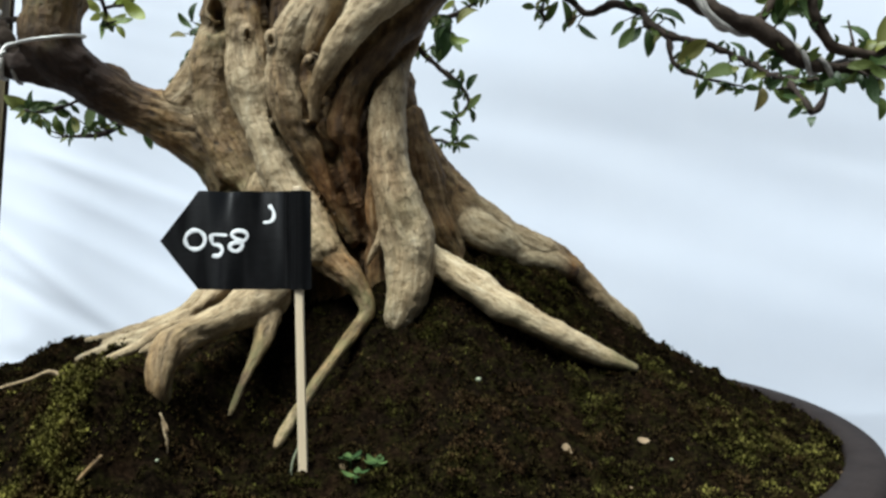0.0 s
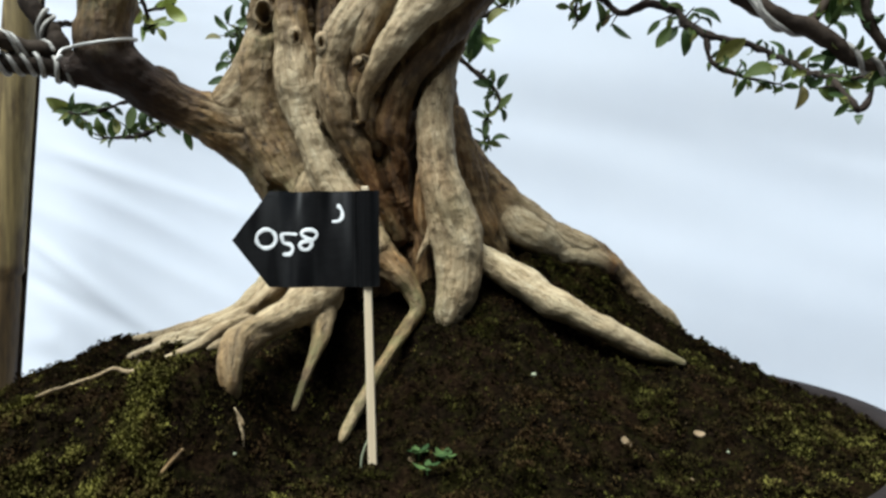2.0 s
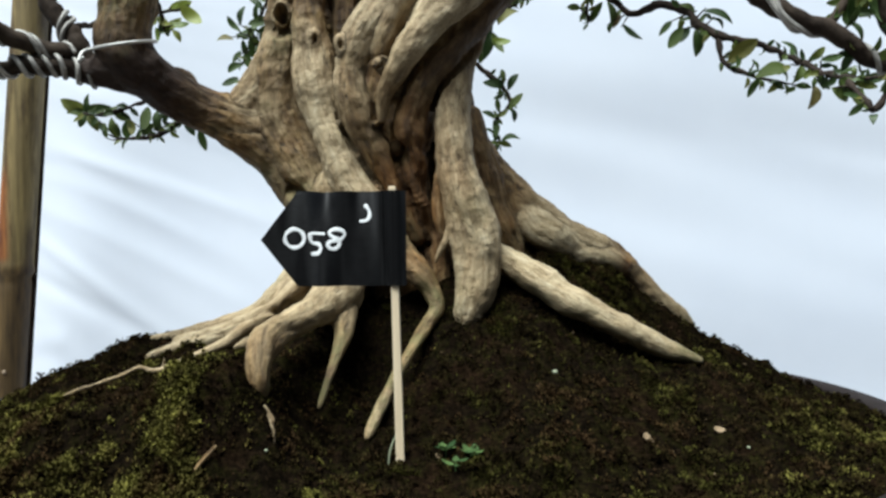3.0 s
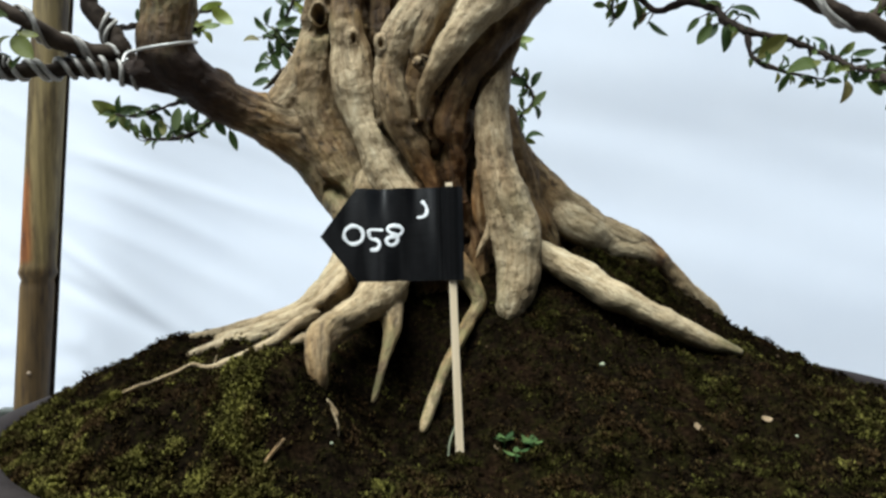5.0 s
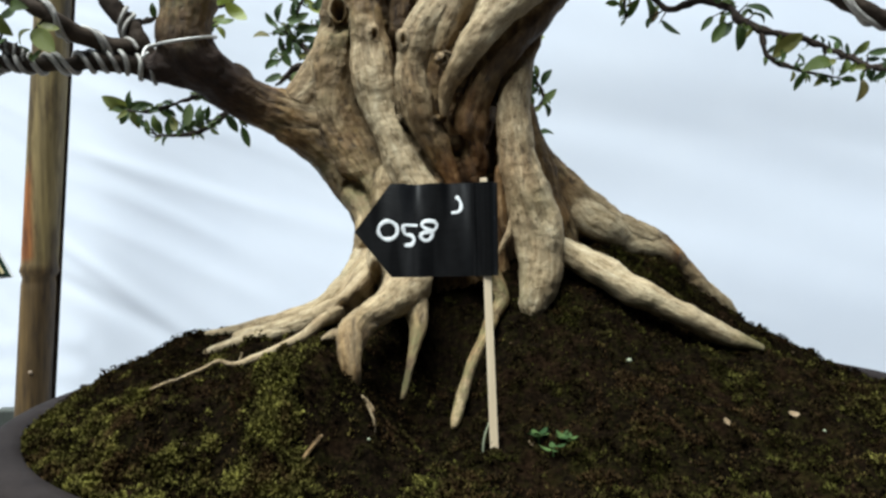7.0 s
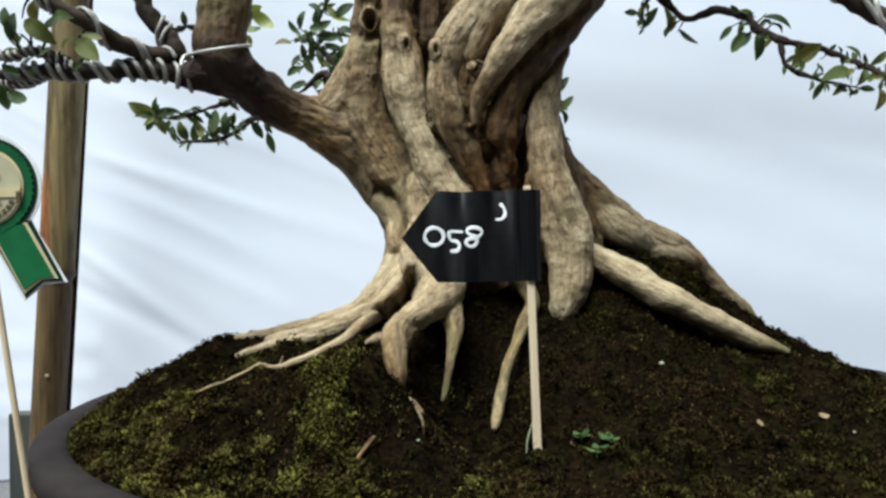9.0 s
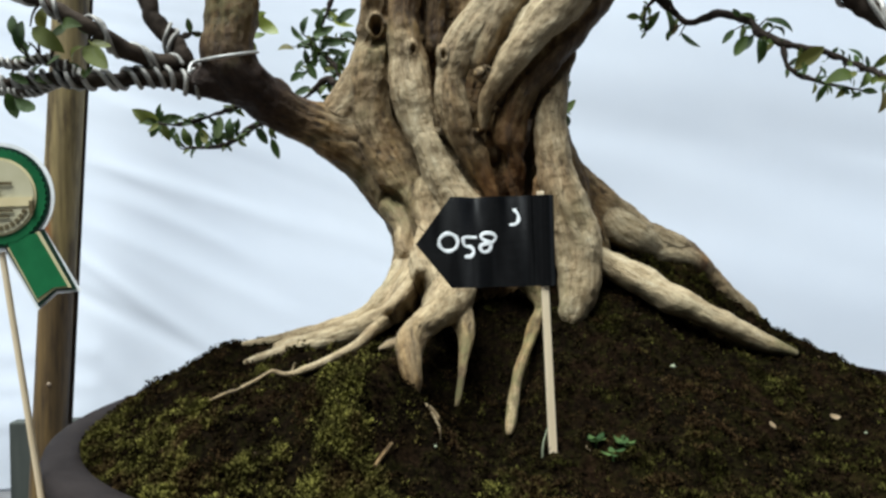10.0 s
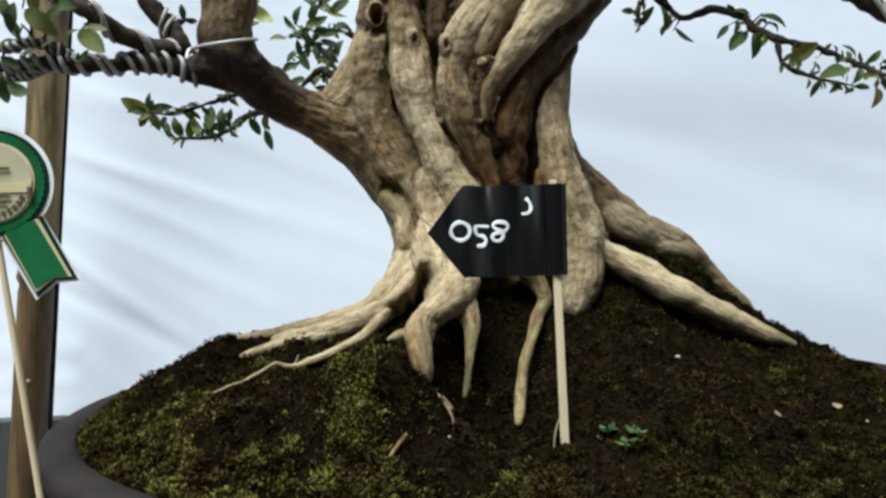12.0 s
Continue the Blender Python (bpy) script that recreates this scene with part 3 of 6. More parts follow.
def scatter(name, count, mat, accept, size, squash, lift, label, category, blades=False):
    """Many small lumps or blades lying on the soil, joined."""
    rnd = random.Random(name)
    verts, faces = [], []
    made = 0
    while made < count:
        x, y = rnd.uniform(-0.39, 0.27), rnd.uniform(0.23, 0.62)
        if oval(x, y) > 0.985 or rnd.random() > accept(x, y):
            continue
        made += 1
        s = size(rnd)
        c = Vector((x, y, mound(x, y) + relief(x, y) * min(1, (1 - math.sqrt(oval(x, y))) * 14 + 0.25) + s * lift))
        k = len(verts)
        if blades:
            for _ in range(4):
                a, lean = rnd.uniform(0, 6.28), rnd.uniform(0.2, 0.9)
                d = Vector((math.cos(a) * lean, math.sin(a) * lean, 1)).normalized() * s * rnd.uniform(0.8, 1.5)
                w = Vector((-math.sin(a), math.cos(a), 0)) * s * 0.16
                k = len(verts)
                verts += [c - w, c + w, c + d * 0.6 + w * 0.8, c + d, c + d * 0.6 - w * 0.8]
                faces += [(k, k + 1, k + 2, k + 4), (k + 4, k + 2, k + 3)]
        else:
            rot = Euler((rnd.uniform(-0.6, 0.6), rnd.uniform(-0.6, 0.6), rnd.uniform(0, 6.3))).to_matrix()
            for p in ICO:
                v = rot @ (Vector(p) * s * rnd.uniform(0.65, 1.25))
                v.z *= squash
                verts.append(c + v)
            faces += [tuple(i + k for i in f) for f in ICO_F]
    tagged(link(name, from_lists(name, verts, faces), mat, smooth=not blades), label, category, kind="stuff")


def surface(x, y):
    return mound(x, y) + relief(x, y) * min(1, max(0.0, 1 - math.sqrt(oval(x, y))) * 14 + 0.25)


def build_moss(name, count, mat, x0, x1, label, seed, even=0.0):
    """Moss cushions: low domes of many tiny lumps, closer together where moss thrives."""
    rnd = random.Random(seed)
    verts, faces = [], []
    done = 0
    while done < count:
        cx, cy = rnd.uniform(x0, x1), rnd.uniform(0.23, 0.58)
        if oval(cx, cy) > 0.98 or rnd.random() > mossy(cx, cy) ** 1.2 + 0.015 + even:
            continue
        done += 1
        rad = rnd.uniform(0.003, 0.009) * (0.6 + 0.6 * mossy(cx, cy))
        high = rad * rnd.uniform(0.35, 0.75)
        for _ in range(int(rad * rad * 900000) + 8):
            a, d = rnd.uniform(0, 6.283), math.sqrt(rnd.random())
            wob = 1 + 0.3 * noise.noise(Vector((math.cos(a) * 1.5 + cx * 90, math.sin(a) * 1.5 + cy * 90, 2)))
            x, y = cx + rad * d * wob * math.cos(a), cy + rad * d * wob * math.sin(a) * 0.8
            if oval(x, y) > 0.985:
                continue
            s = 0.0006 + 0.0007 * rnd.random() ** 2
            c = Vector((x, y, surface(x, y) + high * (1 - d * d) + rnd.uniform(-0.0004, 0.0006)))
            out = Vector((x - cx, y - cy, 0)) / rad * 0.6
            for _ in range(4):
                b = rnd.uniform(0, 6.283)
                w = Vector((-math.sin(b), math.cos(b), 0)) * s * 0.42
                up = (out + Vector((math.cos(b) * 0.55, math.sin(b) * 0.55, 1))).normalized() * s * rnd.uniform(1.3, 2.6)
                k = len(verts)
                verts += [c - w * 0.6, c + w * 0.6, c + up * 0.55 + w, c + up, c + up * 0.55 - w]
                faces += [(k, k + 1, k + 2, k + 4), (k + 4, k + 2, k + 3)]
    tagged(link(name, from_lists(name, verts, faces), mat), label, "moss", kind="stuff")


build_pot()
build_soil()
build_moss("moss_cushions", 850, MOSS, -0.39, -0.11, "thick cushions of olive green moss on the soil", 21)
build_moss("moss_patches", 110, MOSS, 0.13, 0.27, "olive brown moss patches by the rim of the pot", 23)
build_moss("moss_tufts", 400, MOSS_SHOOT, -0.13, 0.27, "thin dull green moss tufts on dark soil", 22)
build_moss("soil_crust", 2300, CRUST, -0.39, 0.27, "crumbly dark crust of dried moss and soil", 24, 0.6)
scatter("moss_blades", 22000, MOSS_SHOOT, lambda x, y: mossy(x, y) ** 1.2 + 0.03, lambda r: 0.0009 + 0.0013 * r.random(), 1, 0.0, "fine upright moss shoots on the soil", "moss", True)
scatter("soil_crumbs", 9000, CRUMB, lambda x, y: 1 - 0.7 * mossy(x, y), lambda r: 0.0004 + 0.0015 * r.random() ** 4, 0.8, 0.2, "loose dark crumbs of soil with paler bits", "soil")

# ---- the tree ----
tree = tagged(new("bonsai_tree"), "old gnarled bonsai tree with twisted pale trunk and exposed roots", "tree")
TRUNK, ROOT_BACK, ROOT_RIGHT, ROOT_THIN, ROOT_FRONT, ROOT_LEFT = [], [], [], [], [], []
ROOT_SURFACE, ROOT_SURFACE2, ROOT_SURFACE3, ROOT_SURFACE4, ROOT_SURFACE5 = [], [], [], [], []


SOFT = []
# patches of rotten orange-brown wood: place, radius
RUST = [((-0.0676, 0.4850, 1.0590), 0.027), ((-0.0781, 0.4900, 1.0400), 0.027), ((-0.0666, 0.4950, 1.0224), 0.028), ((0.1080, 0.5500, 0.9810), 0.006)]

# green algae stains: place, radius
ALGAE = [((-0.0700, 0.4340, 0.9310), 0.020), ((-0.0820, 0.4080, 0.9130), 0.020), ((-0.0900, 0.3800, 0.8970), 0.018), ((-0.0560, 0.4620, 0.9600), 0.022), ((-0.1200, 0.4050, 0.9320), 0.016), ((-0.1240, 0.3840, 0.9120), 0.014), ((0.1250, 0.4490, 0.9200), 0.018), ((0.1700, 0.5900, 0.9200), 0.020), ((-0.1900, 0.5280, 1.0650), 0.018), ((-0.1600, 0.5150, 1.0400), 0.022), ((-0.2870, 0.4700, 1.1900), 0.022), ((-0.0900, 0.4850, 1.0050), 0.022), ((-0.1470, 0.3500, 0.9280), 0.008), ((-0.1745, 0.5050, 1.1700), 0.016)]


def strand(group, tone, rows, soft=False):
    """One strand of wood; a soft one runs into its neighbours with no seam."""
    group.append((tone, rows))
    if soft:
        SOFT.append(rows)


def wood(name, group, voxel, label="", cuts=(), groove=0.0, lump=0.09, gouge=()):
    """Strands grown together into one skin, with grain that follows each strand."""
    mesh = from_lists(name, *gather([tube(rows, 20, 0.005, lump, 7.0 * i) for i, (tone, rows) in enumerate(group)]))
    tmp = new("raw_" + name, mesh)
    m = tmp.modifiers.new("skin", "REMESH")
    m.mode, m.voxel_size = "VOXEL", voxel
    s = tmp.modifiers.new("ease", "SMOOTH")
    s.factor, s.iterations = 0.5, 3
    done = bpy.data.meshes.new_from_object(tmp.evaluated_get(bpy.context.evaluated_depsgraph_get()))
    bpy.data.objects.remove(tmp)
    done.name = name
    n = len(done.vertices)
    co = np.empty(n * 3)
    done.vertices.foreach_get("co", co)
    co = co.reshape(-1, 3)
    no = np.empty(n * 3)
    done.vertex_normals.foreach_get("vector", no)
    no = no.reshape(-1, 3)
    cs, rs, us, fs, ids, tones = [], [], [], [], [], []
    for i, (tone, rows) in enumerate(group):
        q = resample(rows, 0.004)
        t, u, w = frames(q)
        arc = np.concatenate([[0], np.cumsum(np.linalg.norm(np.diff(q[:, :3], axis=0), axis=1))])
        cs.append(q[:, :3]), rs.append(q[:, 3]), us.append(arc), fs.append(np.stack([u, w], 1))
        ids.append(np.full(len(q), i))
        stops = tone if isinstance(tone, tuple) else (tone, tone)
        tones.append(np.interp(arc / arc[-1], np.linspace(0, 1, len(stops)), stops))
    cs, rs, us, fs, ids, tones = (np.concatenate(a) for a in (cs, rs, us, fs, ids, tones))
    best = np.empty(n, int)
    gap = np.full(n, 1.0)
    shade = np.empty(n)
    soft = np.array([any(rows is s for s in SOFT) for tone, rows in group])
    starts = np.flatnonzero(np.r_[True, ids[1:] != ids[:-1]])
    for a in range(0, n, 4000):
        d = np.linalg.norm(co[a:a + 4000, None] - cs[None], axis=2) / 1 - rs[None]
        best[a:a + 4000] = d.argmin(1)
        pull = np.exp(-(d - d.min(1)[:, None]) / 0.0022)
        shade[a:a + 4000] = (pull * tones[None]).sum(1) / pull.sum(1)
        if len(starts) > 1:
            near = np.minimum.reduceat(d, starts, axis=1)
            own = ids[best[a:a + 4000]]
            near[:, soft] += 1.0
            near = np.partition(near, 1, axis=1)
            gap[a:a + 4000] = np.where(soft[own], 1.0, near[:, 1] - near[:, 0])
    # grain coordinates, eased between neighbouring samples of the strand
    ts = np.cross(fs[:, 0], fs[:, 1])
    rel = co - cs[best]
    slide = (rel * ts[best]).sum(1)
    other = np.clip(best + np.where(slide > 0, 1, -1), 0, len(cs) - 1)
    other = np.where(ids[other] == ids[best], other, best)
    ease = np.clip(np.abs(slide) / (np.linalg.norm(cs[other] - cs[best], axis=1) + 1e-6), 0, 0.5)
    side = co - cs[other]
    gx = (rel * fs[best, 0]).sum(1) * (1 - ease) + (side * fs[other, 0]).sum(1) * ease
    gy = (rel * fs[best, 1]).sum(1) * (1 - ease) + (side * fs[other, 1]).sum(1) * ease
    size = (rs[best] * (1 - ease) + rs[other] * ease) / (np.hypot(gx, gy) + 1e-6)
    gx, gy = gx * size, gy * size
    along = (us[best] + slide) * (1 - ease) + (us[other] + (side * ts[other]).sum(1)) * ease
    g = np.stack([gx + ids[best] * 0.37, gy + ids[best] * 0.11, along * 0.25], 1)
    amp = np.minimum(1.0, rs[best] / 0.014)
    for i in range(n):
        v = Vector(g[i])
        k = noise.noise(v * 70) * 0.0016 + noise.noise(v * 170) * 0.0006 + noise.noise(Vector(co[i]) * 40) * 0.0024 + noise.noise(Vector(co[i]) * 110) * 0.0010 + noise.noise(Vector(co[i]) * 260) * 0.0005
        rough = max(0.0, min(1.0, 0.75 - shade[i])) * (1 - 0.85 * max(0.0, min(1.0, -1.5 * shade[i])))
        k -= 0.0010 * max(0.0, noise.noise(Vector((g[i][0] * 55, g[i][1] * 55, along[i] * 16 + ids[best[i]]))) - 0.05)
        k += rough * (0.0010 * noise.noise(v * 260 + Vector((3, 0, 0))) - 0.0022 * max(0.0, noise.noise(v * 190 + Vector((0, 8, 0))) - 0.1))
        co[i] += no[i] * (k * amp[i] - groove * max(0.4, 0.9 + 0.9 * noise.noise(Vector(co[i]) * 34)) * math.exp(-(gap[i] / 0.0025) ** 2))
    socket_shade = np.zeros(n)
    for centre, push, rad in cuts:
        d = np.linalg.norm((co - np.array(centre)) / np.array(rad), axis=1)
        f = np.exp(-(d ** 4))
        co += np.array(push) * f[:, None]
        socket_shade = np.maximum(socket_shade, f)
    for centre, push, rad in gouge:
        d = np.linalg.norm((co - np.array(centre)) / np.array(rad), axis=1)
        co += np.array(push) * np.exp(-(d ** 2))[:, None]
    done.vertices.foreach_set("co", co.ravel())
    done.attributes.new("grain", "FLOAT_VECTOR", "POINT").data.foreach_set("vector", g.ravel())
    rust = np.zeros(n)
    for centre, rad in RUST:
        rust = np.maximum(rust, np.exp(-(np.linalg.norm((co - np.array(centre)) * (1.0, 0.7, 0.7), axis=1) / rad) ** 2))
    done.attributes.new("rust", "FLOAT", "POINT").data.foreach_set("value", rust)
    algae = np.zeros(n)
    for centre, rad in ALGAE:
        algae = np.maximum(algae, np.exp(-(np.linalg.norm(co - np.array(centre), axis=1) / rad) ** 2))
    done.attributes.new("algae", "FLOAT", "POINT").data.foreach_set("value", algae)
    # dark heartwood and shade inside the sockets are painted into the tone
    tone = shade - 1.2 * socket_shade - 0.45 * rust
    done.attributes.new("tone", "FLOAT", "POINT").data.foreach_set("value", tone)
    done.update()
    return link(name, done, BARK, tree, label)


# tones below zero: brown wood, darkened further for the shade in recesses
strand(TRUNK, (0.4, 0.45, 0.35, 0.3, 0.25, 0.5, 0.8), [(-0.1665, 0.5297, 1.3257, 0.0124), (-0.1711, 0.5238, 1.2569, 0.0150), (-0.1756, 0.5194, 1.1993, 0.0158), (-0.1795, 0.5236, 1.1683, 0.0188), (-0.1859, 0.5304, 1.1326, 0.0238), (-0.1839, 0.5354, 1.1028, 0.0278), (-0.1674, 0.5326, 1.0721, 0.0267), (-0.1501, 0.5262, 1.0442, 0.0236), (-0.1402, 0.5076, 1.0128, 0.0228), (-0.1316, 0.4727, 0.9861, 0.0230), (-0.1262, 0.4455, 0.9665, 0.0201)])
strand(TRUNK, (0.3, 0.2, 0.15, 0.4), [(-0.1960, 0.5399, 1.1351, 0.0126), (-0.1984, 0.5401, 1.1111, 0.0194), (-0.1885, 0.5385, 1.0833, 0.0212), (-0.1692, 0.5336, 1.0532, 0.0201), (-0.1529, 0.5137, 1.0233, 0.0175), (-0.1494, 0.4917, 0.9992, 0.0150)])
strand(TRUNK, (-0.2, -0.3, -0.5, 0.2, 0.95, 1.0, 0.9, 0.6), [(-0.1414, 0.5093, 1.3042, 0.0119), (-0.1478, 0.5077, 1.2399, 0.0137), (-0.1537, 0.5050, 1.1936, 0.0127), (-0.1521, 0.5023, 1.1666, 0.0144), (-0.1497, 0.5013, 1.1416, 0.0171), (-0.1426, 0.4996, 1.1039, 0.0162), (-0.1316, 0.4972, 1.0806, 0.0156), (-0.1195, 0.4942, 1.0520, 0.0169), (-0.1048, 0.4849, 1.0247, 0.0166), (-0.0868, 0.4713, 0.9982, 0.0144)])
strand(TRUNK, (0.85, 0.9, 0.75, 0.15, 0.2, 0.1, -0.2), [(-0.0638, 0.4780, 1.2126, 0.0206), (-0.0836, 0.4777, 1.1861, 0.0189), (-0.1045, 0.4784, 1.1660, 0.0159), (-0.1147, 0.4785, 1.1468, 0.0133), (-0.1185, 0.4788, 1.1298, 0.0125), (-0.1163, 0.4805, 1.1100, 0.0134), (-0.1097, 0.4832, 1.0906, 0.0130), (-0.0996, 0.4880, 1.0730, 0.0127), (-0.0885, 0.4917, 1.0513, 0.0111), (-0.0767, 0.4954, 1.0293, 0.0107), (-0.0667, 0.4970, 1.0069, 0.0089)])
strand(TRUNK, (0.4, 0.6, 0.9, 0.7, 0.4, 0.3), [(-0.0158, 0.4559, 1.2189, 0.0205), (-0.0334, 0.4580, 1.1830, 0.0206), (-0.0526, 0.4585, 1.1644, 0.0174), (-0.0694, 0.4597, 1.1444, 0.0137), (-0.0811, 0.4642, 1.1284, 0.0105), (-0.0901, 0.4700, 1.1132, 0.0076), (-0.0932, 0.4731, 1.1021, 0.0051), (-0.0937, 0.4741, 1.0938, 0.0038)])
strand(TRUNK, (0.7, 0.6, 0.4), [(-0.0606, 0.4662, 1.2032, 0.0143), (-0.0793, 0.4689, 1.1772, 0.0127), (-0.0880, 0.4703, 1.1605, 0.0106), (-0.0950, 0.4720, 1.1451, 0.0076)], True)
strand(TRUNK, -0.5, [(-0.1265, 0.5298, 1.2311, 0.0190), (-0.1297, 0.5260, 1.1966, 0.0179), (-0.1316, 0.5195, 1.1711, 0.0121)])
# flank under the overhang: dark brown wood, its shade also set in the tone
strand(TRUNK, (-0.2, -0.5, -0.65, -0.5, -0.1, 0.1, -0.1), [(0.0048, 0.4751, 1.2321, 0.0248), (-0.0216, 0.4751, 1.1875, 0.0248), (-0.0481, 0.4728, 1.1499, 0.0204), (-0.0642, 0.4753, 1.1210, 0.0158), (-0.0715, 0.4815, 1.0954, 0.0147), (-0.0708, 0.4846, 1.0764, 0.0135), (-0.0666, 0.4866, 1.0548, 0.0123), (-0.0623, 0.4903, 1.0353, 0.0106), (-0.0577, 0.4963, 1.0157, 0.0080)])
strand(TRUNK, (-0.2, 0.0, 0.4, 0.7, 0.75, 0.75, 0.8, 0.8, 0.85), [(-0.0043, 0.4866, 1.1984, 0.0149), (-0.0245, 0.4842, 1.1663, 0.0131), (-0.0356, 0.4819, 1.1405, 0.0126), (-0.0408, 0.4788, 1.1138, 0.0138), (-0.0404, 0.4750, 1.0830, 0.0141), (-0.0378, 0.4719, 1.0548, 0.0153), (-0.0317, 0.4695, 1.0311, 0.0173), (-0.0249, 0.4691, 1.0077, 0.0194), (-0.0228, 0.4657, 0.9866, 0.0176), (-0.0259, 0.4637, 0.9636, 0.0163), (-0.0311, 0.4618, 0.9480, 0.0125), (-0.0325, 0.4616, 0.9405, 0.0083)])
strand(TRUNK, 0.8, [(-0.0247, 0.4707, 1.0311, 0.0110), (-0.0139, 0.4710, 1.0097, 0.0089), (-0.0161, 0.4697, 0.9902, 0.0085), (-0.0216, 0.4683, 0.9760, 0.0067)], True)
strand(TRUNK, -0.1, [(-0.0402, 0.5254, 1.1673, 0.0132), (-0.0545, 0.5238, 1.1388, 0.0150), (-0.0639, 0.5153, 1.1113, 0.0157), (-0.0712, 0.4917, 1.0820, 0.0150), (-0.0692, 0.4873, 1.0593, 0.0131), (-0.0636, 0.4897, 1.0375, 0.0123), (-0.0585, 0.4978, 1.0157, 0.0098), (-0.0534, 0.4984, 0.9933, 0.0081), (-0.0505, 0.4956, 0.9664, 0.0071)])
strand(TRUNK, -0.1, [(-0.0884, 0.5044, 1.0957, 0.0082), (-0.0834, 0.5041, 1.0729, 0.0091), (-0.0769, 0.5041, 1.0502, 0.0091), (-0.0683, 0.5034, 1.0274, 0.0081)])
# two added fill strands, toned dark so gaps behind the roots look shaded
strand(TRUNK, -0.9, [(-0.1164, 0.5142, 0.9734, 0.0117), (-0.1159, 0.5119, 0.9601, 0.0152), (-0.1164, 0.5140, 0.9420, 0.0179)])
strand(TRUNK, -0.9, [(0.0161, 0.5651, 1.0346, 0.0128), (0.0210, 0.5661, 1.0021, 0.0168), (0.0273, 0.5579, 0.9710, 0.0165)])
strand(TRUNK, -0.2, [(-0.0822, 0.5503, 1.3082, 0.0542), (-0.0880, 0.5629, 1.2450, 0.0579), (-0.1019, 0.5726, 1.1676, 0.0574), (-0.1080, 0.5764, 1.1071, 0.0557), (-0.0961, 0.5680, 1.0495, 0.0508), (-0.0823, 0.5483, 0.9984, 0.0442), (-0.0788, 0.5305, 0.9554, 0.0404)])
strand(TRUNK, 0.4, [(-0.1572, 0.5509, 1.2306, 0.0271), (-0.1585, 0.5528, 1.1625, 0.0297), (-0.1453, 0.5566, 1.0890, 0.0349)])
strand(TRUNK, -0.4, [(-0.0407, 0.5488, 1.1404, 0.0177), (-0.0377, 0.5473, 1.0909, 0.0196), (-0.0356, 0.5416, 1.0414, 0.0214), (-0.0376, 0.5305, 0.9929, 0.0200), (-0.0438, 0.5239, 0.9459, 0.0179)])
# limb: dark brown bark, deepened in tone for the shade under the crown
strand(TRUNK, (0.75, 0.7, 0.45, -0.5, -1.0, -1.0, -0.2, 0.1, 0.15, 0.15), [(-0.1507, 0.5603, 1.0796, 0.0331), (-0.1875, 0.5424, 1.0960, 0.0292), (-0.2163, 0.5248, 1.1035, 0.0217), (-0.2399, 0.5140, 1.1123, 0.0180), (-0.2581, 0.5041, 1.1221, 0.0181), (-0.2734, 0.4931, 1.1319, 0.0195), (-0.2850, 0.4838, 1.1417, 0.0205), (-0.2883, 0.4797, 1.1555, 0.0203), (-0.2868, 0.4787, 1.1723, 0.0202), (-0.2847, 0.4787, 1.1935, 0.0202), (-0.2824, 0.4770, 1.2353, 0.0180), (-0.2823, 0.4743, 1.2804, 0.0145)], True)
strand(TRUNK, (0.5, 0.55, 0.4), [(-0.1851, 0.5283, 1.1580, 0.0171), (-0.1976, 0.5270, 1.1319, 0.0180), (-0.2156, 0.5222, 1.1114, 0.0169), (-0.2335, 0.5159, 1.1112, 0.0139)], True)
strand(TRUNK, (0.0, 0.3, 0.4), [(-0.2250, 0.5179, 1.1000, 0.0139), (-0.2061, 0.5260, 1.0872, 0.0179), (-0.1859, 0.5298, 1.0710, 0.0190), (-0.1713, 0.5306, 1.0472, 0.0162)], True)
# elbow stub, toned dark for the same shade
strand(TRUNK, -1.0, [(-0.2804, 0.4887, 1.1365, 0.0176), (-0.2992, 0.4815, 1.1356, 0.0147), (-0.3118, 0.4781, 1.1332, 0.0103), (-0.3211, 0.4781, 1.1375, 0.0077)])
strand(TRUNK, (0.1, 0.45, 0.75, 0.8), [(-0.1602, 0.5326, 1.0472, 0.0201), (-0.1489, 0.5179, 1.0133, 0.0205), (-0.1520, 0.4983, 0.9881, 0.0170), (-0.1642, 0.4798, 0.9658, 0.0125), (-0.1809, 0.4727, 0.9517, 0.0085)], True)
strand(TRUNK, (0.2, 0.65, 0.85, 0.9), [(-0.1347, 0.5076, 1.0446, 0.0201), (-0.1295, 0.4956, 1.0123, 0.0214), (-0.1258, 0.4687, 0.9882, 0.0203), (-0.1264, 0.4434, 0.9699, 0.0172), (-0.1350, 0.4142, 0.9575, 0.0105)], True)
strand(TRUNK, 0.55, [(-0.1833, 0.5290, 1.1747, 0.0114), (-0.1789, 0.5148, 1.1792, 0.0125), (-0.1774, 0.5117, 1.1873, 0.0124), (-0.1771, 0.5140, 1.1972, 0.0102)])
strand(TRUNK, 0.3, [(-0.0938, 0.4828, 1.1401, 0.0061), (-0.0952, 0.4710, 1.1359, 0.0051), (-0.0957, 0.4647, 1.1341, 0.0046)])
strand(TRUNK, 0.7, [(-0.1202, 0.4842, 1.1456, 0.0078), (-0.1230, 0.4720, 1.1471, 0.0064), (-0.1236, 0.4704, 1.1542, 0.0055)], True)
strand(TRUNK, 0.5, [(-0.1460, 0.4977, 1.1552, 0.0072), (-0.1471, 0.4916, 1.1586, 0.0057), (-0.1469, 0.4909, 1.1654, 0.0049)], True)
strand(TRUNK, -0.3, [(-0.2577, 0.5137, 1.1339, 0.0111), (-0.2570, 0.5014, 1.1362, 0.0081)])
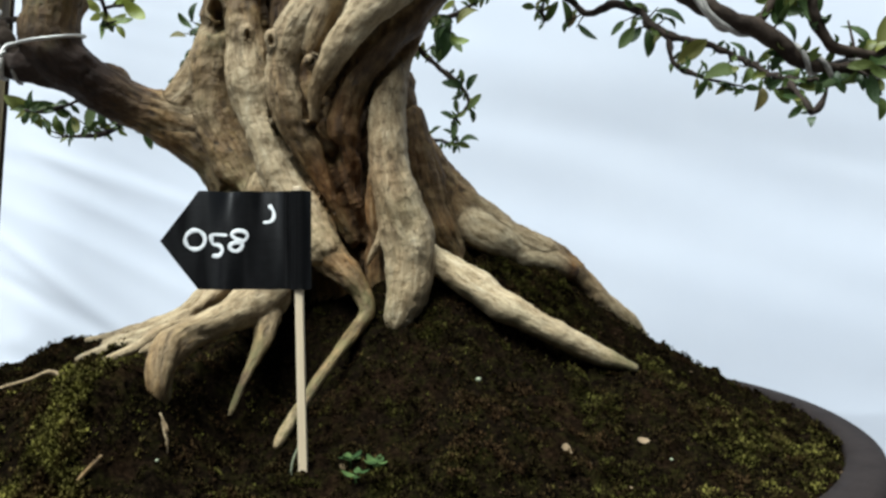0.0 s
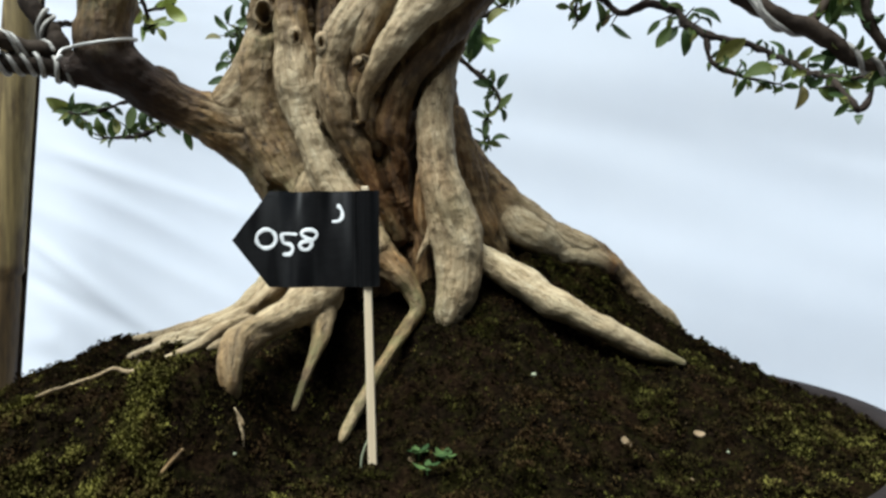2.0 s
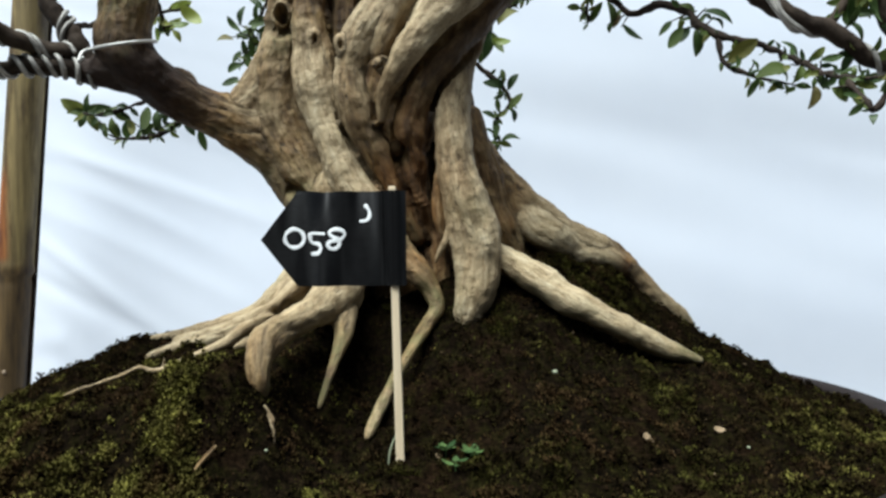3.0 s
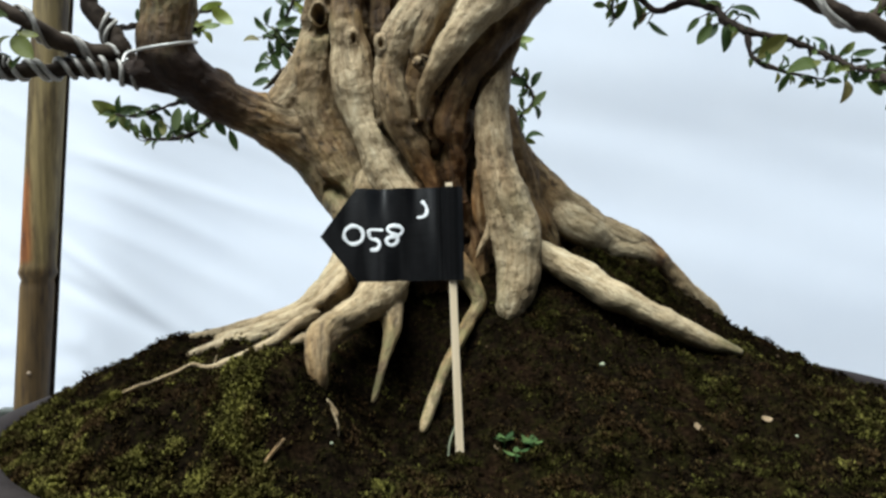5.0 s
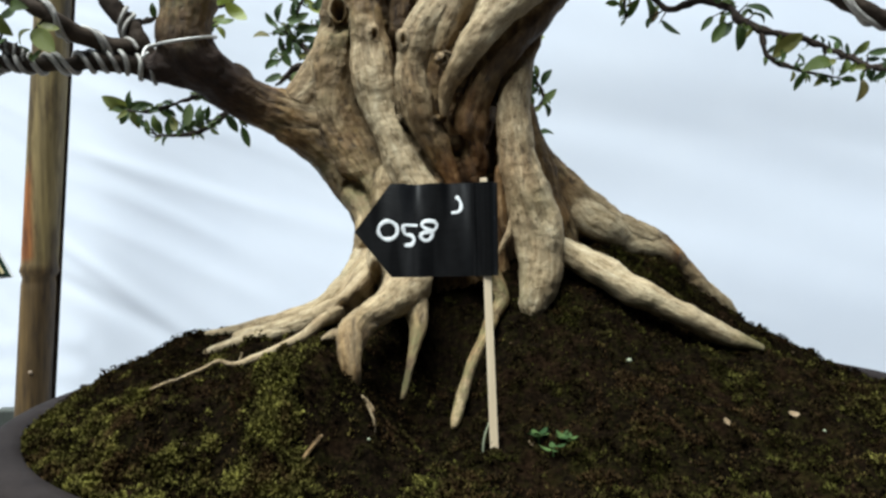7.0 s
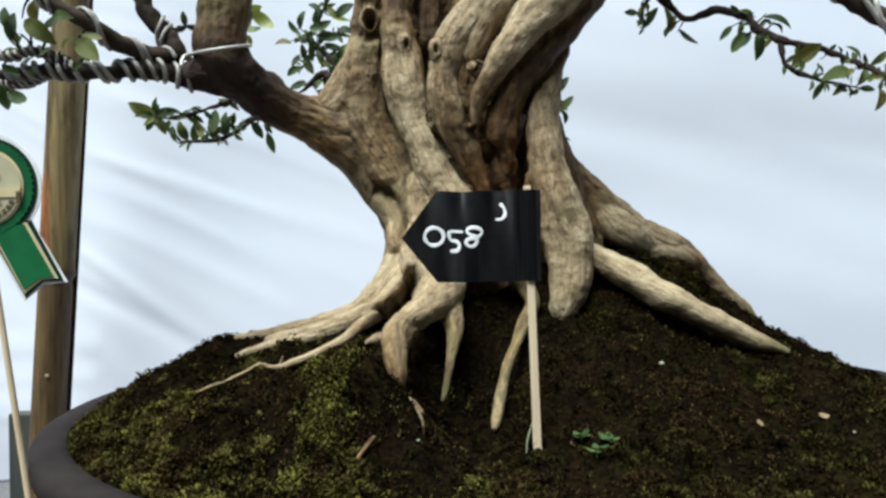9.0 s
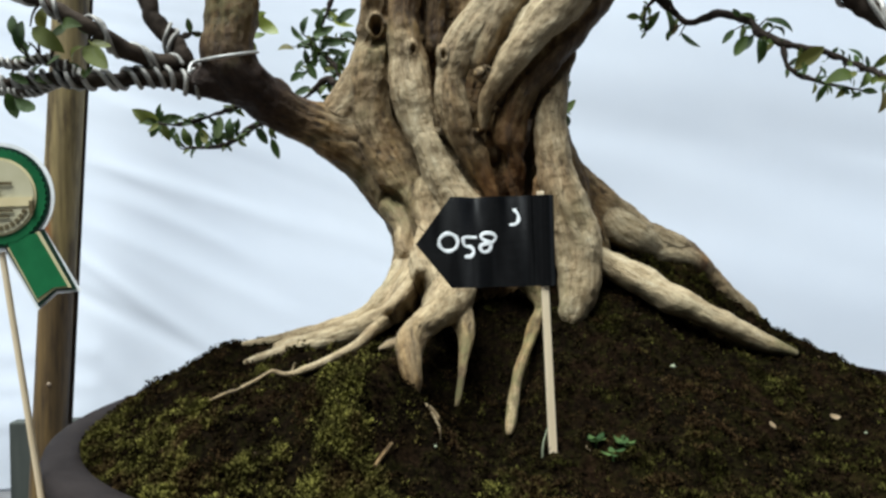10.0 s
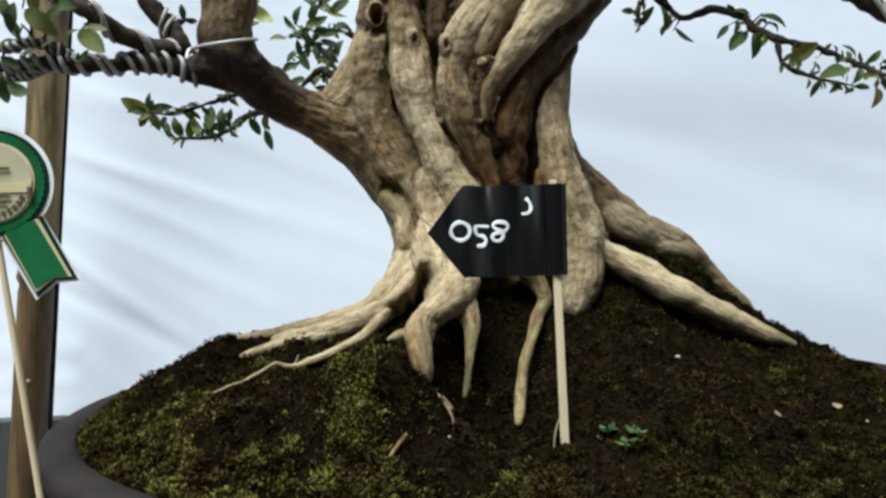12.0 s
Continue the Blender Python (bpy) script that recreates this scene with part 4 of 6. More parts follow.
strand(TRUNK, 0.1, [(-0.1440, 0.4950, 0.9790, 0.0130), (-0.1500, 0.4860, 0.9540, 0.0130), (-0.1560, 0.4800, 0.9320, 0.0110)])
strand(ROOT_BACK, (-0.2, -0.1, 0.0, 0.6, 0.7, 0.0, 0.2, 0.7, 0.75, 0.6), [(-0.0251, 0.5672, 1.1068, 0.0091), (-0.0061, 0.5559, 1.0685, 0.0139), (0.0165, 0.5471, 1.0303, 0.0221), (0.0461, 0.5479, 1.0121, 0.0191), (0.0765, 0.5507, 0.9985, 0.0152), (0.1040, 0.5627, 0.9866, 0.0124), (0.1222, 0.5709, 0.9726, 0.0112), (0.1388, 0.5782, 0.9544, 0.0129), (0.1614, 0.5873, 0.9328, 0.0131), (0.1819, 0.5956, 0.9106, 0.0096), (0.1965, 0.6017, 0.8949, 0.0059)])
strand(ROOT_BACK, -0.1, [(-0.0252, 0.5391, 1.1087, 0.0116), (-0.0192, 0.5332, 1.0787, 0.0143), (-0.0126, 0.5293, 1.0472, 0.0157), (-0.0038, 0.5276, 1.0184, 0.0161), (0.0078, 0.5305, 0.9959, 0.0133), (0.0176, 0.5325, 0.9776, 0.0096)])
strand(ROOT_BACK, (0.9, 1.4, 1.4, 1.3, 0.2), [(0.0195, 0.5376, 1.0315, 0.0096), (0.0268, 0.5323, 1.0186, 0.0158), (0.0399, 0.5333, 1.0103, 0.0158), (0.0639, 0.5419, 0.9970, 0.0126), (0.0915, 0.5513, 0.9907, 0.0119), (0.1072, 0.5534, 0.9829, 0.0094)])
strand(ROOT_BACK, -0.2, [(-0.0110, 0.5450, 1.0217, 0.0127), (0.0024, 0.5399, 0.9994, 0.0126), (0.0176, 0.5325, 0.9814, 0.0096), (0.0301, 0.5252, 0.9681, 0.0066)])
# added fill below the knee, dark like the gap it closes
strand(ROOT_BACK, -0.8, [(0.0876, 0.5707, 0.9829, 0.0071), (0.1137, 0.5794, 0.9652, 0.0093), (0.1360, 0.5875, 0.9454, 0.0095), (0.1574, 0.5959, 0.9261, 0.0075)])
strand(ROOT_RIGHT, (0.9, 0.95, 0.9, 0.9, 0.75), [(-0.0122, 0.4970, 0.9971, 0.0098), (0.0033, 0.4754, 0.9868, 0.0105), (0.0245, 0.4632, 0.9722, 0.0114), (0.0489, 0.4503, 0.9566, 0.0111), (0.0762, 0.4470, 0.9425, 0.0092), (0.1040, 0.4500, 0.9288, 0.0074), (0.1215, 0.4490, 0.9222, 0.0053), (0.1330, 0.4500, 0.9175, 0.0032)])
strand(ROOT_THIN, (0.4, 0.3, 0.25, 0.2, 0.25, 0.4, 0.45), [(-0.0991, 0.5006, 1.0232, 0.0135), (-0.0847, 0.4760, 0.9973, 0.0140), (-0.0680, 0.4680, 0.9804, 0.0095), (-0.0582, 0.4670, 0.9672, 0.0072), (-0.0536, 0.4620, 0.9555, 0.0060), (-0.0614, 0.4550, 0.9434, 0.0050), (-0.0690, 0.4360, 0.9324, 0.0041), (-0.0785, 0.4180, 0.9181, 0.0036), (-0.0865, 0.3930, 0.9040, 0.0036), (-0.0915, 0.3720, 0.8940, 0.0034), (-0.0937, 0.3655, 0.8890, 0.0022)])
strand(ROOT_THIN, 0.5, [(-0.0492, 0.4771, 1.0535, 0.0064), (-0.0510, 0.4791, 1.0343, 0.0065), (-0.0503, 0.4801, 1.0171, 0.0052), (-0.0478, 0.4808, 1.0062, 0.0035)])
strand(ROOT_THIN, 0.8, [(-0.0411, 0.4700, 1.0186, 0.0051), (-0.0461, 0.4687, 1.0059, 0.0034), (-0.0509, 0.4690, 0.9967, 0.0025), (-0.0548, 0.4700, 0.9883, 0.0013)])
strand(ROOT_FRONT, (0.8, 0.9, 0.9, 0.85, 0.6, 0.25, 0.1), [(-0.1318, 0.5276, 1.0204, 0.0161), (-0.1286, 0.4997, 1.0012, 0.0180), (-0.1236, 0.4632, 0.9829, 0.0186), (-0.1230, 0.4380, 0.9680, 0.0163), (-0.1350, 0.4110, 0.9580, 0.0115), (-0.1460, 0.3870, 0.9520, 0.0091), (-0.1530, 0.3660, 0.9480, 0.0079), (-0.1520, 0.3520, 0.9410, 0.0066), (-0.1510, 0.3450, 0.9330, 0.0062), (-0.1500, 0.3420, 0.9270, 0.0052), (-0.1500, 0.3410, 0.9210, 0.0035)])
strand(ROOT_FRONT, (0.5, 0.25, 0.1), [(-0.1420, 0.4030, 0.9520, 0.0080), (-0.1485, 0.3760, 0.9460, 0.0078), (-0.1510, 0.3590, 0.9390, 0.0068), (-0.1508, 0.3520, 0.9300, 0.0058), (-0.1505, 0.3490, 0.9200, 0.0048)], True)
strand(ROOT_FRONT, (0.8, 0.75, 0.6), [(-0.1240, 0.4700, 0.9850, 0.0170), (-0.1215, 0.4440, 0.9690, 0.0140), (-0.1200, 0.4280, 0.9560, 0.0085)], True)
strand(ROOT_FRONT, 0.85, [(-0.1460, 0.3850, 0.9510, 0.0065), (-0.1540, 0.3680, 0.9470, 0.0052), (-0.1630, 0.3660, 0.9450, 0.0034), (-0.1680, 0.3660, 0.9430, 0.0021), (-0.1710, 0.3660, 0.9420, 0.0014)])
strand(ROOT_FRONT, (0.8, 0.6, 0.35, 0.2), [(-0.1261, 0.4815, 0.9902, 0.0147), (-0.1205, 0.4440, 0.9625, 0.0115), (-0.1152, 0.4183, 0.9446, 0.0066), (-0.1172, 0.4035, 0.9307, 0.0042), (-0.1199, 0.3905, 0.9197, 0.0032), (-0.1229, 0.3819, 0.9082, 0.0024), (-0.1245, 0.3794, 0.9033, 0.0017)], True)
strand(ROOT_LEFT, 0.8, [(-0.1410, 0.5260, 1.0060, 0.0150), (-0.1560, 0.4900, 0.9820, 0.0149), (-0.1680, 0.4780, 0.9660, 0.0119), (-0.1880, 0.4740, 0.9510, 0.0083), (-0.2160, 0.4870, 0.9420, 0.0067), (-0.2530, 0.5150, 0.9320, 0.0052), (-0.2820, 0.5380, 0.9260, 0.0039), (-0.3020, 0.5530, 0.9220, 0.0030)])
strand(ROOT_LEFT, 0.75, [(-0.1410, 0.5150, 1.0000, 0.0133), (-0.1540, 0.4680, 0.9730, 0.0112), (-0.1670, 0.4580, 0.9570, 0.0102), (-0.1890, 0.4600, 0.9440, 0.0077), (-0.2190, 0.4750, 0.9330, 0.0061), (-0.2490, 0.4950, 0.9250, 0.0055), (-0.2750, 0.5100, 0.9170, 0.0042), (-0.2930, 0.5200, 0.9100, 0.0029), (-0.3010, 0.5220, 0.9070, 0.0014)])
strand(ROOT_LEFT, (0.75, 0.7, 0.6, 0.45, 0.4), [(-0.1600, 0.4660, 0.9540, 0.0045), (-0.1700, 0.4480, 0.9490, 0.0050), (-0.1780, 0.4110, 0.9475, 0.0047), (-0.1870, 0.4010, 0.9405, 0.0037), (-0.1970, 0.3960, 0.9355, 0.0033), (-0.2100, 0.3960, 0.9295, 0.0033), (-0.2210, 0.3980, 0.9255, 0.0029), (-0.2290, 0.4010, 0.9225, 0.0022), (-0.2370, 0.4020, 0.9225, 0.0016), (-0.2430, 0.4010, 0.9245, 0.0016), (-0.2500, 0.3950, 0.9210, 0.0013), (-0.2540, 0.3800, 0.9200, 0.0013), (-0.2570, 0.3720, 0.9190, 0.0010), (-0.2620, 0.3700, 0.9180, 0.0012), (-0.2720, 0.3710, 0.9140, 0.0010), (-0.2810, 0.3730, 0.9100, 0.0007)])
strand(ROOT_LEFT, 0.75, [(-0.1420, 0.4930, 0.9900, 0.0091), (-0.1550, 0.4600, 0.9670, 0.0102), (-0.1710, 0.4550, 0.9530, 0.0101), (-0.2020, 0.4660, 0.9400, 0.0078), (-0.2370, 0.4920, 0.9310, 0.0068), (-0.2630, 0.5080, 0.9250, 0.0047)])
strand(ROOT_LEFT, 0.7, [(-0.2010, 0.4760, 0.9470, 0.0040), (-0.2310, 0.4970, 0.9390, 0.0037), (-0.2640, 0.5220, 0.9320, 0.0029), (-0.2890, 0.5430, 0.9260, 0.0020)])
strand(ROOT_SURFACE, 0.3, [(-0.1678, 0.3608, 0.9302, 0.0010), (-0.1709, 0.3560, 0.9278, 0.0013), (-0.1757, 0.3510, 0.9282, 0.0013), (-0.1805, 0.3468, 0.9260, 0.0009), (-0.1836, 0.3435, 0.9223, 0.0006)])
strand(ROOT_SURFACE2, 0.3, [(-0.2647, 0.3655, 0.9041, 0.0006), (-0.2700, 0.3628, 0.9025, 0.0008), (-0.2757, 0.3610, 0.9028, 0.0010), (-0.2816, 0.3610, 0.9019, 0.0010), (-0.2869, 0.3608, 0.9031, 0.0008), (-0.2933, 0.3605, 0.9029, 0.0006)])
strand(ROOT_SURFACE3, 0.15, [(-0.1616, 0.3073, 0.9024, 0.0010), (-0.1674, 0.3046, 0.8955, 0.0012), (-0.1719, 0.3021, 0.8895, 0.0008)])
strand(ROOT_SURFACE4, 0.6, [(-0.1440, 0.3305, 0.9170, 0.0006), (-0.1413, 0.3277, 0.9140, 0.0009), (-0.1386, 0.3237, 0.9102, 0.0009), (-0.1364, 0.3217, 0.9047, 0.0009), (-0.1362, 0.3215, 0.8965, 0.0006)])
strand(ROOT_SURFACE4, 0.6, [(-0.1416, 0.3268, 0.9165, 0.0005), (-0.1385, 0.3240, 0.9135, 0.0007), (-0.1363, 0.3225, 0.9100, 0.0006)])
strand(ROOT_SURFACE5, 0.7, [(-0.2324, 0.4112, 0.9180, 0.0015), (-0.2309, 0.4092, 0.9228, 0.0015), (-0.2293, 0.4066, 0.9287, 0.0007)])
# sockets of old twig cuts, their inside shade painted by wood(): place, push, radii
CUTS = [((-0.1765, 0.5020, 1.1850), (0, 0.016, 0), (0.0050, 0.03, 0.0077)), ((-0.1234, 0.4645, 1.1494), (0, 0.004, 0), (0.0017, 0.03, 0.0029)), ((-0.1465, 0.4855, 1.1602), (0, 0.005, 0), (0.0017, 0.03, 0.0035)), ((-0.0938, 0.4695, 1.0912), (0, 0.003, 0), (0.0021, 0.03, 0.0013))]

# the gouge between the front and side buttresses: place, push, radii
GULLY = [((-0.1430, 0.4520, 0.9750), (0, 0.021, 0), (0.0048, 0.03, 0.0078)), ((-0.1440, 0.4470, 0.9680), (0, 0.021, 0), (0.0048, 0.03, 0.0078)), ((-0.1490, 0.4430, 0.9600), (0, 0.021, 0), (0.0048, 0.03, 0.0078)), ((-0.1570, 0.4370, 0.9530), (0, 0.021, 0), (0.0048, 0.03, 0.0078)), ((-0.1680, 0.4250, 0.9480), (0, 0.021, 0), (0.0048, 0.03, 0.0078))]


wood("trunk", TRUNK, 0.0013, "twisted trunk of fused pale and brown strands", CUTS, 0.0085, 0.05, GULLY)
wood("root", ROOT_BACK, 0.0016, "thick gnarled root with a cut knee", groove=0.0008)
wood("root", ROOT_RIGHT, 0.0014, "long straight pale root")
wood("root", ROOT_THIN, 0.0013, "slim curved root")
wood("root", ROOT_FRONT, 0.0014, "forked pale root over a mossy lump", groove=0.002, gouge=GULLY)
wood("root", ROOT_LEFT, 0.0010, "spreading low root", groove=0.0003, gouge=GULLY)
for g in (ROOT_SURFACE, ROOT_SURFACE2, ROOT_SURFACE3, ROOT_SURFACE4, ROOT_SURFACE5):
    wood("rootlet", g, 0.0008)


def leaf_mesh(seed):
    rnd = random.Random(seed)
    n = 9
    verts, faces = [], []
    bend, fold, twist = rnd.uniform(-0.32, 0.22), rnd.uniform(0.1, 0.42), rnd.uniform(-0.5, 0.5)
    for i in range(n):
        s = i / (n - 1)
        w = 0.25 * (math.sin(math.pi * min(1, s * 0.93 + 0.03)) ** 0.8) * (1 - 0.25 * s) if 0 < i < n - 1 else 0.012
        z = bend * (s - 0.5) ** 2 * 4
        for k in (-1, -0.5, 0, 0.5, 1):
            tw = twist * (s - 0.5) * k * w
            verts.append((s - 0.5, k * w, z + abs(k) * w * fold + tw))
    for i in range(n - 1):
        for k in range(4):
            a = i * 5 + k
            faces.append((a, a + 1, a + 6, a + 5))
    return from_lists("leaf", verts, faces)


LEAVES = [leaf_mesh(i) for i in range(9)]
YOUNG = [leaf_mesh(i + 20) for i in range(3)]
for m in LEAVES:
    m.materials.append(LEAF)
for m in YOUNG:
    m.materials.append(LEAF_YOUNG)
for m in LEAVES + YOUNG:
    m.polygons.foreach_set("use_smooth", [True] * len(m.polygons))
LEAF_RND = random.Random(11)
PENDING = []


def branch(label, kind):
    b = {"label": label, "kind": kind, "stems": [], "wires": [], "leaves": []}
    PENDING.append(b)
    return b


def stem(b, rows):
    b["stems"].append(rows)


def wind(b, pitch, rows, strands=2, spread=False):
    """A wire wound round a branch."""
    q = resample(rows, 0.0012)
    t, u, w = frames(q)
    arc = np.concatenate([[0], np.cumsum(np.linalg.norm(np.diff(q[:, :3], axis=0), axis=1))])
    thick = 0.0016 if q[:, 3].mean() > 0.003 else 0.0010
    thick *= 1.15 if spread else 1
    gap = 2 * math.pi / strands if spread else 1.2
    turn = arc / (max(q[:, 3].mean(), 0.002) * pitch) * 2 * math.pi
    rad = q[:, 3] + thick * 0.8
    for k in range(strands):
        a = turn + gap * k + 0.45 * np.sin(arc * 130 + 2 * k) + 1.1 * np.sin(arc * 47 + 0.9 * k)
        line = q[:, :3] + u * (np.cos(a) * rad)[:, None] + w * (np.sin(a) * rad)[:, None]
        b["wires"].append([(*p, thick) for p in line[::2]])


def gnarled(rows, seed):
    """The same stem with small crooks and swollen nodes."""
    q = resample(rows, 0.005)
    for i in range(1, len(q) - 1):
        r = min(q[i, 3], 0.004)
        v = Vector(q[i, :3]) * 130
        q[i, :3] += np.array([noise.noise(v + Vector((seed, k, 0))) for k in (0, 9, 18)]) * r * (0.9 if r < 0.0025 else 0.3)
        q[i, 3] *= 1.05 + (0.55 if q[i, 3] < 0.003 else 0.18) * max(0.0, noise.noise(v * 1.3 + Vector((0, 0, seed))))
    return q


def leaf_spray(b, rows):
    b["leaves"] += rows


spray = branch("thin dark twig with small green leaves behind the trunk", 1)
stem(spray, [(-0.0511, 0.7000, 1.2316, 0.0043), (-0.0313, 0.7350, 1.2292, 0.0038), (-0.0207, 0.7440, 1.2223, 0.0032), (-0.0058, 0.7440, 1.2087, 0.0026), (0.0103, 0.7440, 1.1945, 0.0026), (0.0252, 0.7440, 1.1796, 0.0019), (0.0291, 0.7440, 1.1635, 0.0019), (0.0142, 0.7440, 1.1493, 0.0019), (0.0123, 0.7440, 1.1312, 0.0013)])
stem(spray, [(-0.0359, 0.7000, 1.1374, 0.0024), (-0.0200, 0.7420, 1.1276, 0.0019), (-0.0026, 0.7440, 1.1234, 0.0019), (0.0142, 0.7440, 1.1208, 0.0013)])
stem(spray, [(-0.0400, 0.7200, 1.2507, 0.0031), (-0.0123, 0.7440, 1.2669, 0.0019), (0.0103, 0.7440, 1.2669, 0.0019), (0.0362, 0.7440, 1.2811, 0.0019), (0.0620, 0.7440, 1.2946, 0.0019)])
leaf_spray(spray, [(0.027, 0.740, 1.268, 0.0300, -148), (0.006, 0.740, 1.277, 0.0174, -142), (-0.007, 0.740, 1.255, 0.0232, -133), (0.001, 0.740, 1.236, 0.0460, -98), (0.014, 0.740, 1.232, 0.0329, -69), (0.021, 0.740, 1.236, 0.0232, -16), (-0.007, 0.740, 1.224, 0.0232, -74), (0.004, 0.740, 1.258, 0.0221, -55), (0.010, 0.740, 1.188, 0.0262, 166), (0.021, 0.740, 1.198, 0.0171, 97), (0.032, 0.740, 1.191, 0.0215, 57), (0.036, 0.740, 1.167, 0.0240, 49), (0.016, 0.740, 1.172, 0.0147, -150), (0.015, 0.740, 1.163, 0.0160, -82), (0.005, 0.740, 1.153, 0.0180, 152), (0.013, 0.740, 1.136, 0.0212, -90), (0.022, 0.740, 1.153, 0.0151, 39), (0.034, 0.740, 1.151, 0.0162, -79)])
leaf_spray(spray, [(-0.009, 0.738, 1.136, 0.0144, 36), (0.029, 0.740, 1.126, 0.0237, 10), (0.011, 0.740, 1.119, 0.0119, -27), (-0.002, 0.740, 1.117, 0.0098, -103), (-0.009, 0.740, 1.260, 0.0152, 115), (0.049, 0.747, 1.293, 0.0363, 30)])
spray = branch("slender drooping branch with sparse glossy green leaves", 1)
stem(spray, [(0.0396, 0.6000, 1.3184, 0.0073), (0.0799, 0.6300, 1.2851, 0.0060), (0.1135, 0.6500, 1.2631, 0.0051), (0.1320, 0.6550, 1.2480, 0.0040), (0.1423, 0.6500, 1.2354, 0.0034), (0.1545, 0.6400, 1.2351, 0.0033), (0.1648, 0.6200, 1.2342, 0.0032), (0.1803, 0.6000, 1.2194, 0.0036), (0.1870, 0.5850, 1.2012, 0.0036), (0.1973, 0.5650, 1.1845, 0.0029), (0.2150, 0.5550, 1.1764, 0.0024), (0.2395, 0.5450, 1.1638, 0.0024), (0.2522, 0.5300, 1.1505, 0.0023), (0.2551, 0.5100, 1.1377, 0.0022), (0.2523, 0.4700, 1.1225, 0.0020), (0.2545, 0.4400, 1.1150, 0.0011)])
stem(spray, [(0.1963, 0.5650, 1.1830, 0.0025), (0.1970, 0.5600, 1.1620, 0.0019), (0.2054, 0.5500, 1.1509, 0.0019), (0.2185, 0.5400, 1.1412, 0.0014), (0.2375, 0.5300, 1.1339, 0.0009), (0.2476, 0.5300, 1.1312, 0.0009)])
stem(spray, [(0.2441, 0.4600, 1.1183, 0.0016), (0.2405, 0.4300, 1.0937, 0.0015), (0.2442, 0.4300, 1.0900, 0.0015), (0.2506, 0.4300, 1.0975, 0.0015), (0.2536, 0.4300, 1.1068, 0.0011)])
stem(spray, [(0.1143, 0.6550, 1.2651, 0.0023), (0.1020, 0.6600, 1.2528, 0.0017), (0.1026, 0.6600, 1.2298, 0.0011)])
leaf_spray(spray, [(0.142, 0.646, 1.213, 0.0255, -42), (0.160, 0.596, 1.202, 0.0181, -130), (0.163, 0.581, 1.187, 0.0259, -125), (0.184, 0.581, 1.183, 0.0247, -80), (0.205, 0.581, 1.210, 0.0299, -23), (0.182, 0.596, 1.222, 0.0175, 155), (0.204, 0.581, 1.203, 0.0143, -42), (0.210, 0.551, 1.167, 0.0295, -142), (0.226, 0.526, 1.145, 0.0296, -165), (0.212, 0.536, 1.132, 0.0175, -115), (0.242, 0.526, 1.161, 0.0225, 135), (0.262, 0.526, 1.157, 0.0150, 45), (0.262, 0.506, 1.147, 0.0171, 7), (0.248, 0.506, 1.119, 0.0248, -110), (0.271, 0.506, 1.136, 0.0183, 10), (0.252, 0.456, 1.102, 0.0197, -54), (0.262, 0.466, 1.116, 0.0165, -15), (0.268, 0.466, 1.121, 0.0206, 12)])
leaf_spray(spray, [(0.268, 0.436, 1.115, 0.0286, -2), (0.239, 0.456, 1.107, 0.0168, -35), (0.216, 0.536, 1.151, 0.0109, -61), (0.129, 0.651, 1.232, 0.0193, -99), (0.206, 0.556, 1.172, 0.0134, 72), (0.241, 0.541, 1.147, 0.0151, -39), (0.247, 0.526, 1.141, 0.0157, -118), (0.252, 0.506, 1.127, 0.0168, -35), (0.241, 0.456, 1.114, 0.0119, -80), (0.261, 0.426, 1.106, 0.0129, -35), (0.085, 0.649, 1.242, 0.0139, 170), (0.093, 0.645, 1.231, 0.0113, -110), (0.110, 0.664, 1.243, 0.0226, 60), (0.124, 0.646, 1.233, 0.0283, -80), (0.121, 0.647, 1.221, 0.0113, -100), (0.103, 0.665, 1.232, 0.0091, 200)])
spray = branch("thick grey-brown branch wound with aluminium training wire", 1)
stem(spray, [(0.0657, 0.4300, 1.2618, 0.0127), (0.0959, 0.4000, 1.2053, 0.0090), (0.1208, 0.3800, 1.1686, 0.0066), (0.1457, 0.3720, 1.1418, 0.0055), (0.1584, 0.3700, 1.1327, 0.0051), (0.1754, 0.3700, 1.1269, 0.0048), (0.1902, 0.3700, 1.1176, 0.0045), (0.2016, 0.3720, 1.1089, 0.0039), (0.2176, 0.3750, 1.1052, 0.0036), (0.2383, 0.3780, 1.1047, 0.0033), (0.2594, 0.3800, 1.1043, 0.0030), (0.2862, 0.3850, 1.1040, 0.0023)])
wind(spray, 9.0, [(0.0657, 0.4300, 1.2618, 0.0127), (0.0959, 0.4000, 1.2053, 0.0090), (0.1208, 0.3800, 1.1686, 0.0066), (0.1457, 0.3720, 1.1418, 0.0055), (0.1584, 0.3700, 1.1327, 0.0051), (0.1754, 0.3700, 1.1269, 0.0048), (0.1902, 0.3700, 1.1176, 0.0045), (0.2016, 0.3720, 1.1089, 0.0039), (0.2176, 0.3750, 1.1052, 0.0036), (0.2383, 0.3780, 1.1047, 0.0033), (0.2594, 0.3800, 1.1043, 0.0030), (0.2862, 0.3850, 1.1040, 0.0023)])
stem(spray, [(0.1995, 0.3700, 1.1706, 0.0039), (0.2081, 0.3720, 1.1522, 0.0036), (0.2134, 0.3740, 1.1341, 0.0032), (0.2202, 0.3750, 1.1228, 0.0029), (0.2266, 0.3760, 1.1159, 0.0029), (0.2449, 0.3780, 1.1133, 0.0026), (0.2693, 0.3800, 1.1132, 0.0020)])
stem(spray, [(0.1796, 0.3720, 1.1296, 0.0029), (0.1889, 0.3700, 1.1417, 0.0026), (0.1963, 0.3700, 1.1610, 0.0022)])
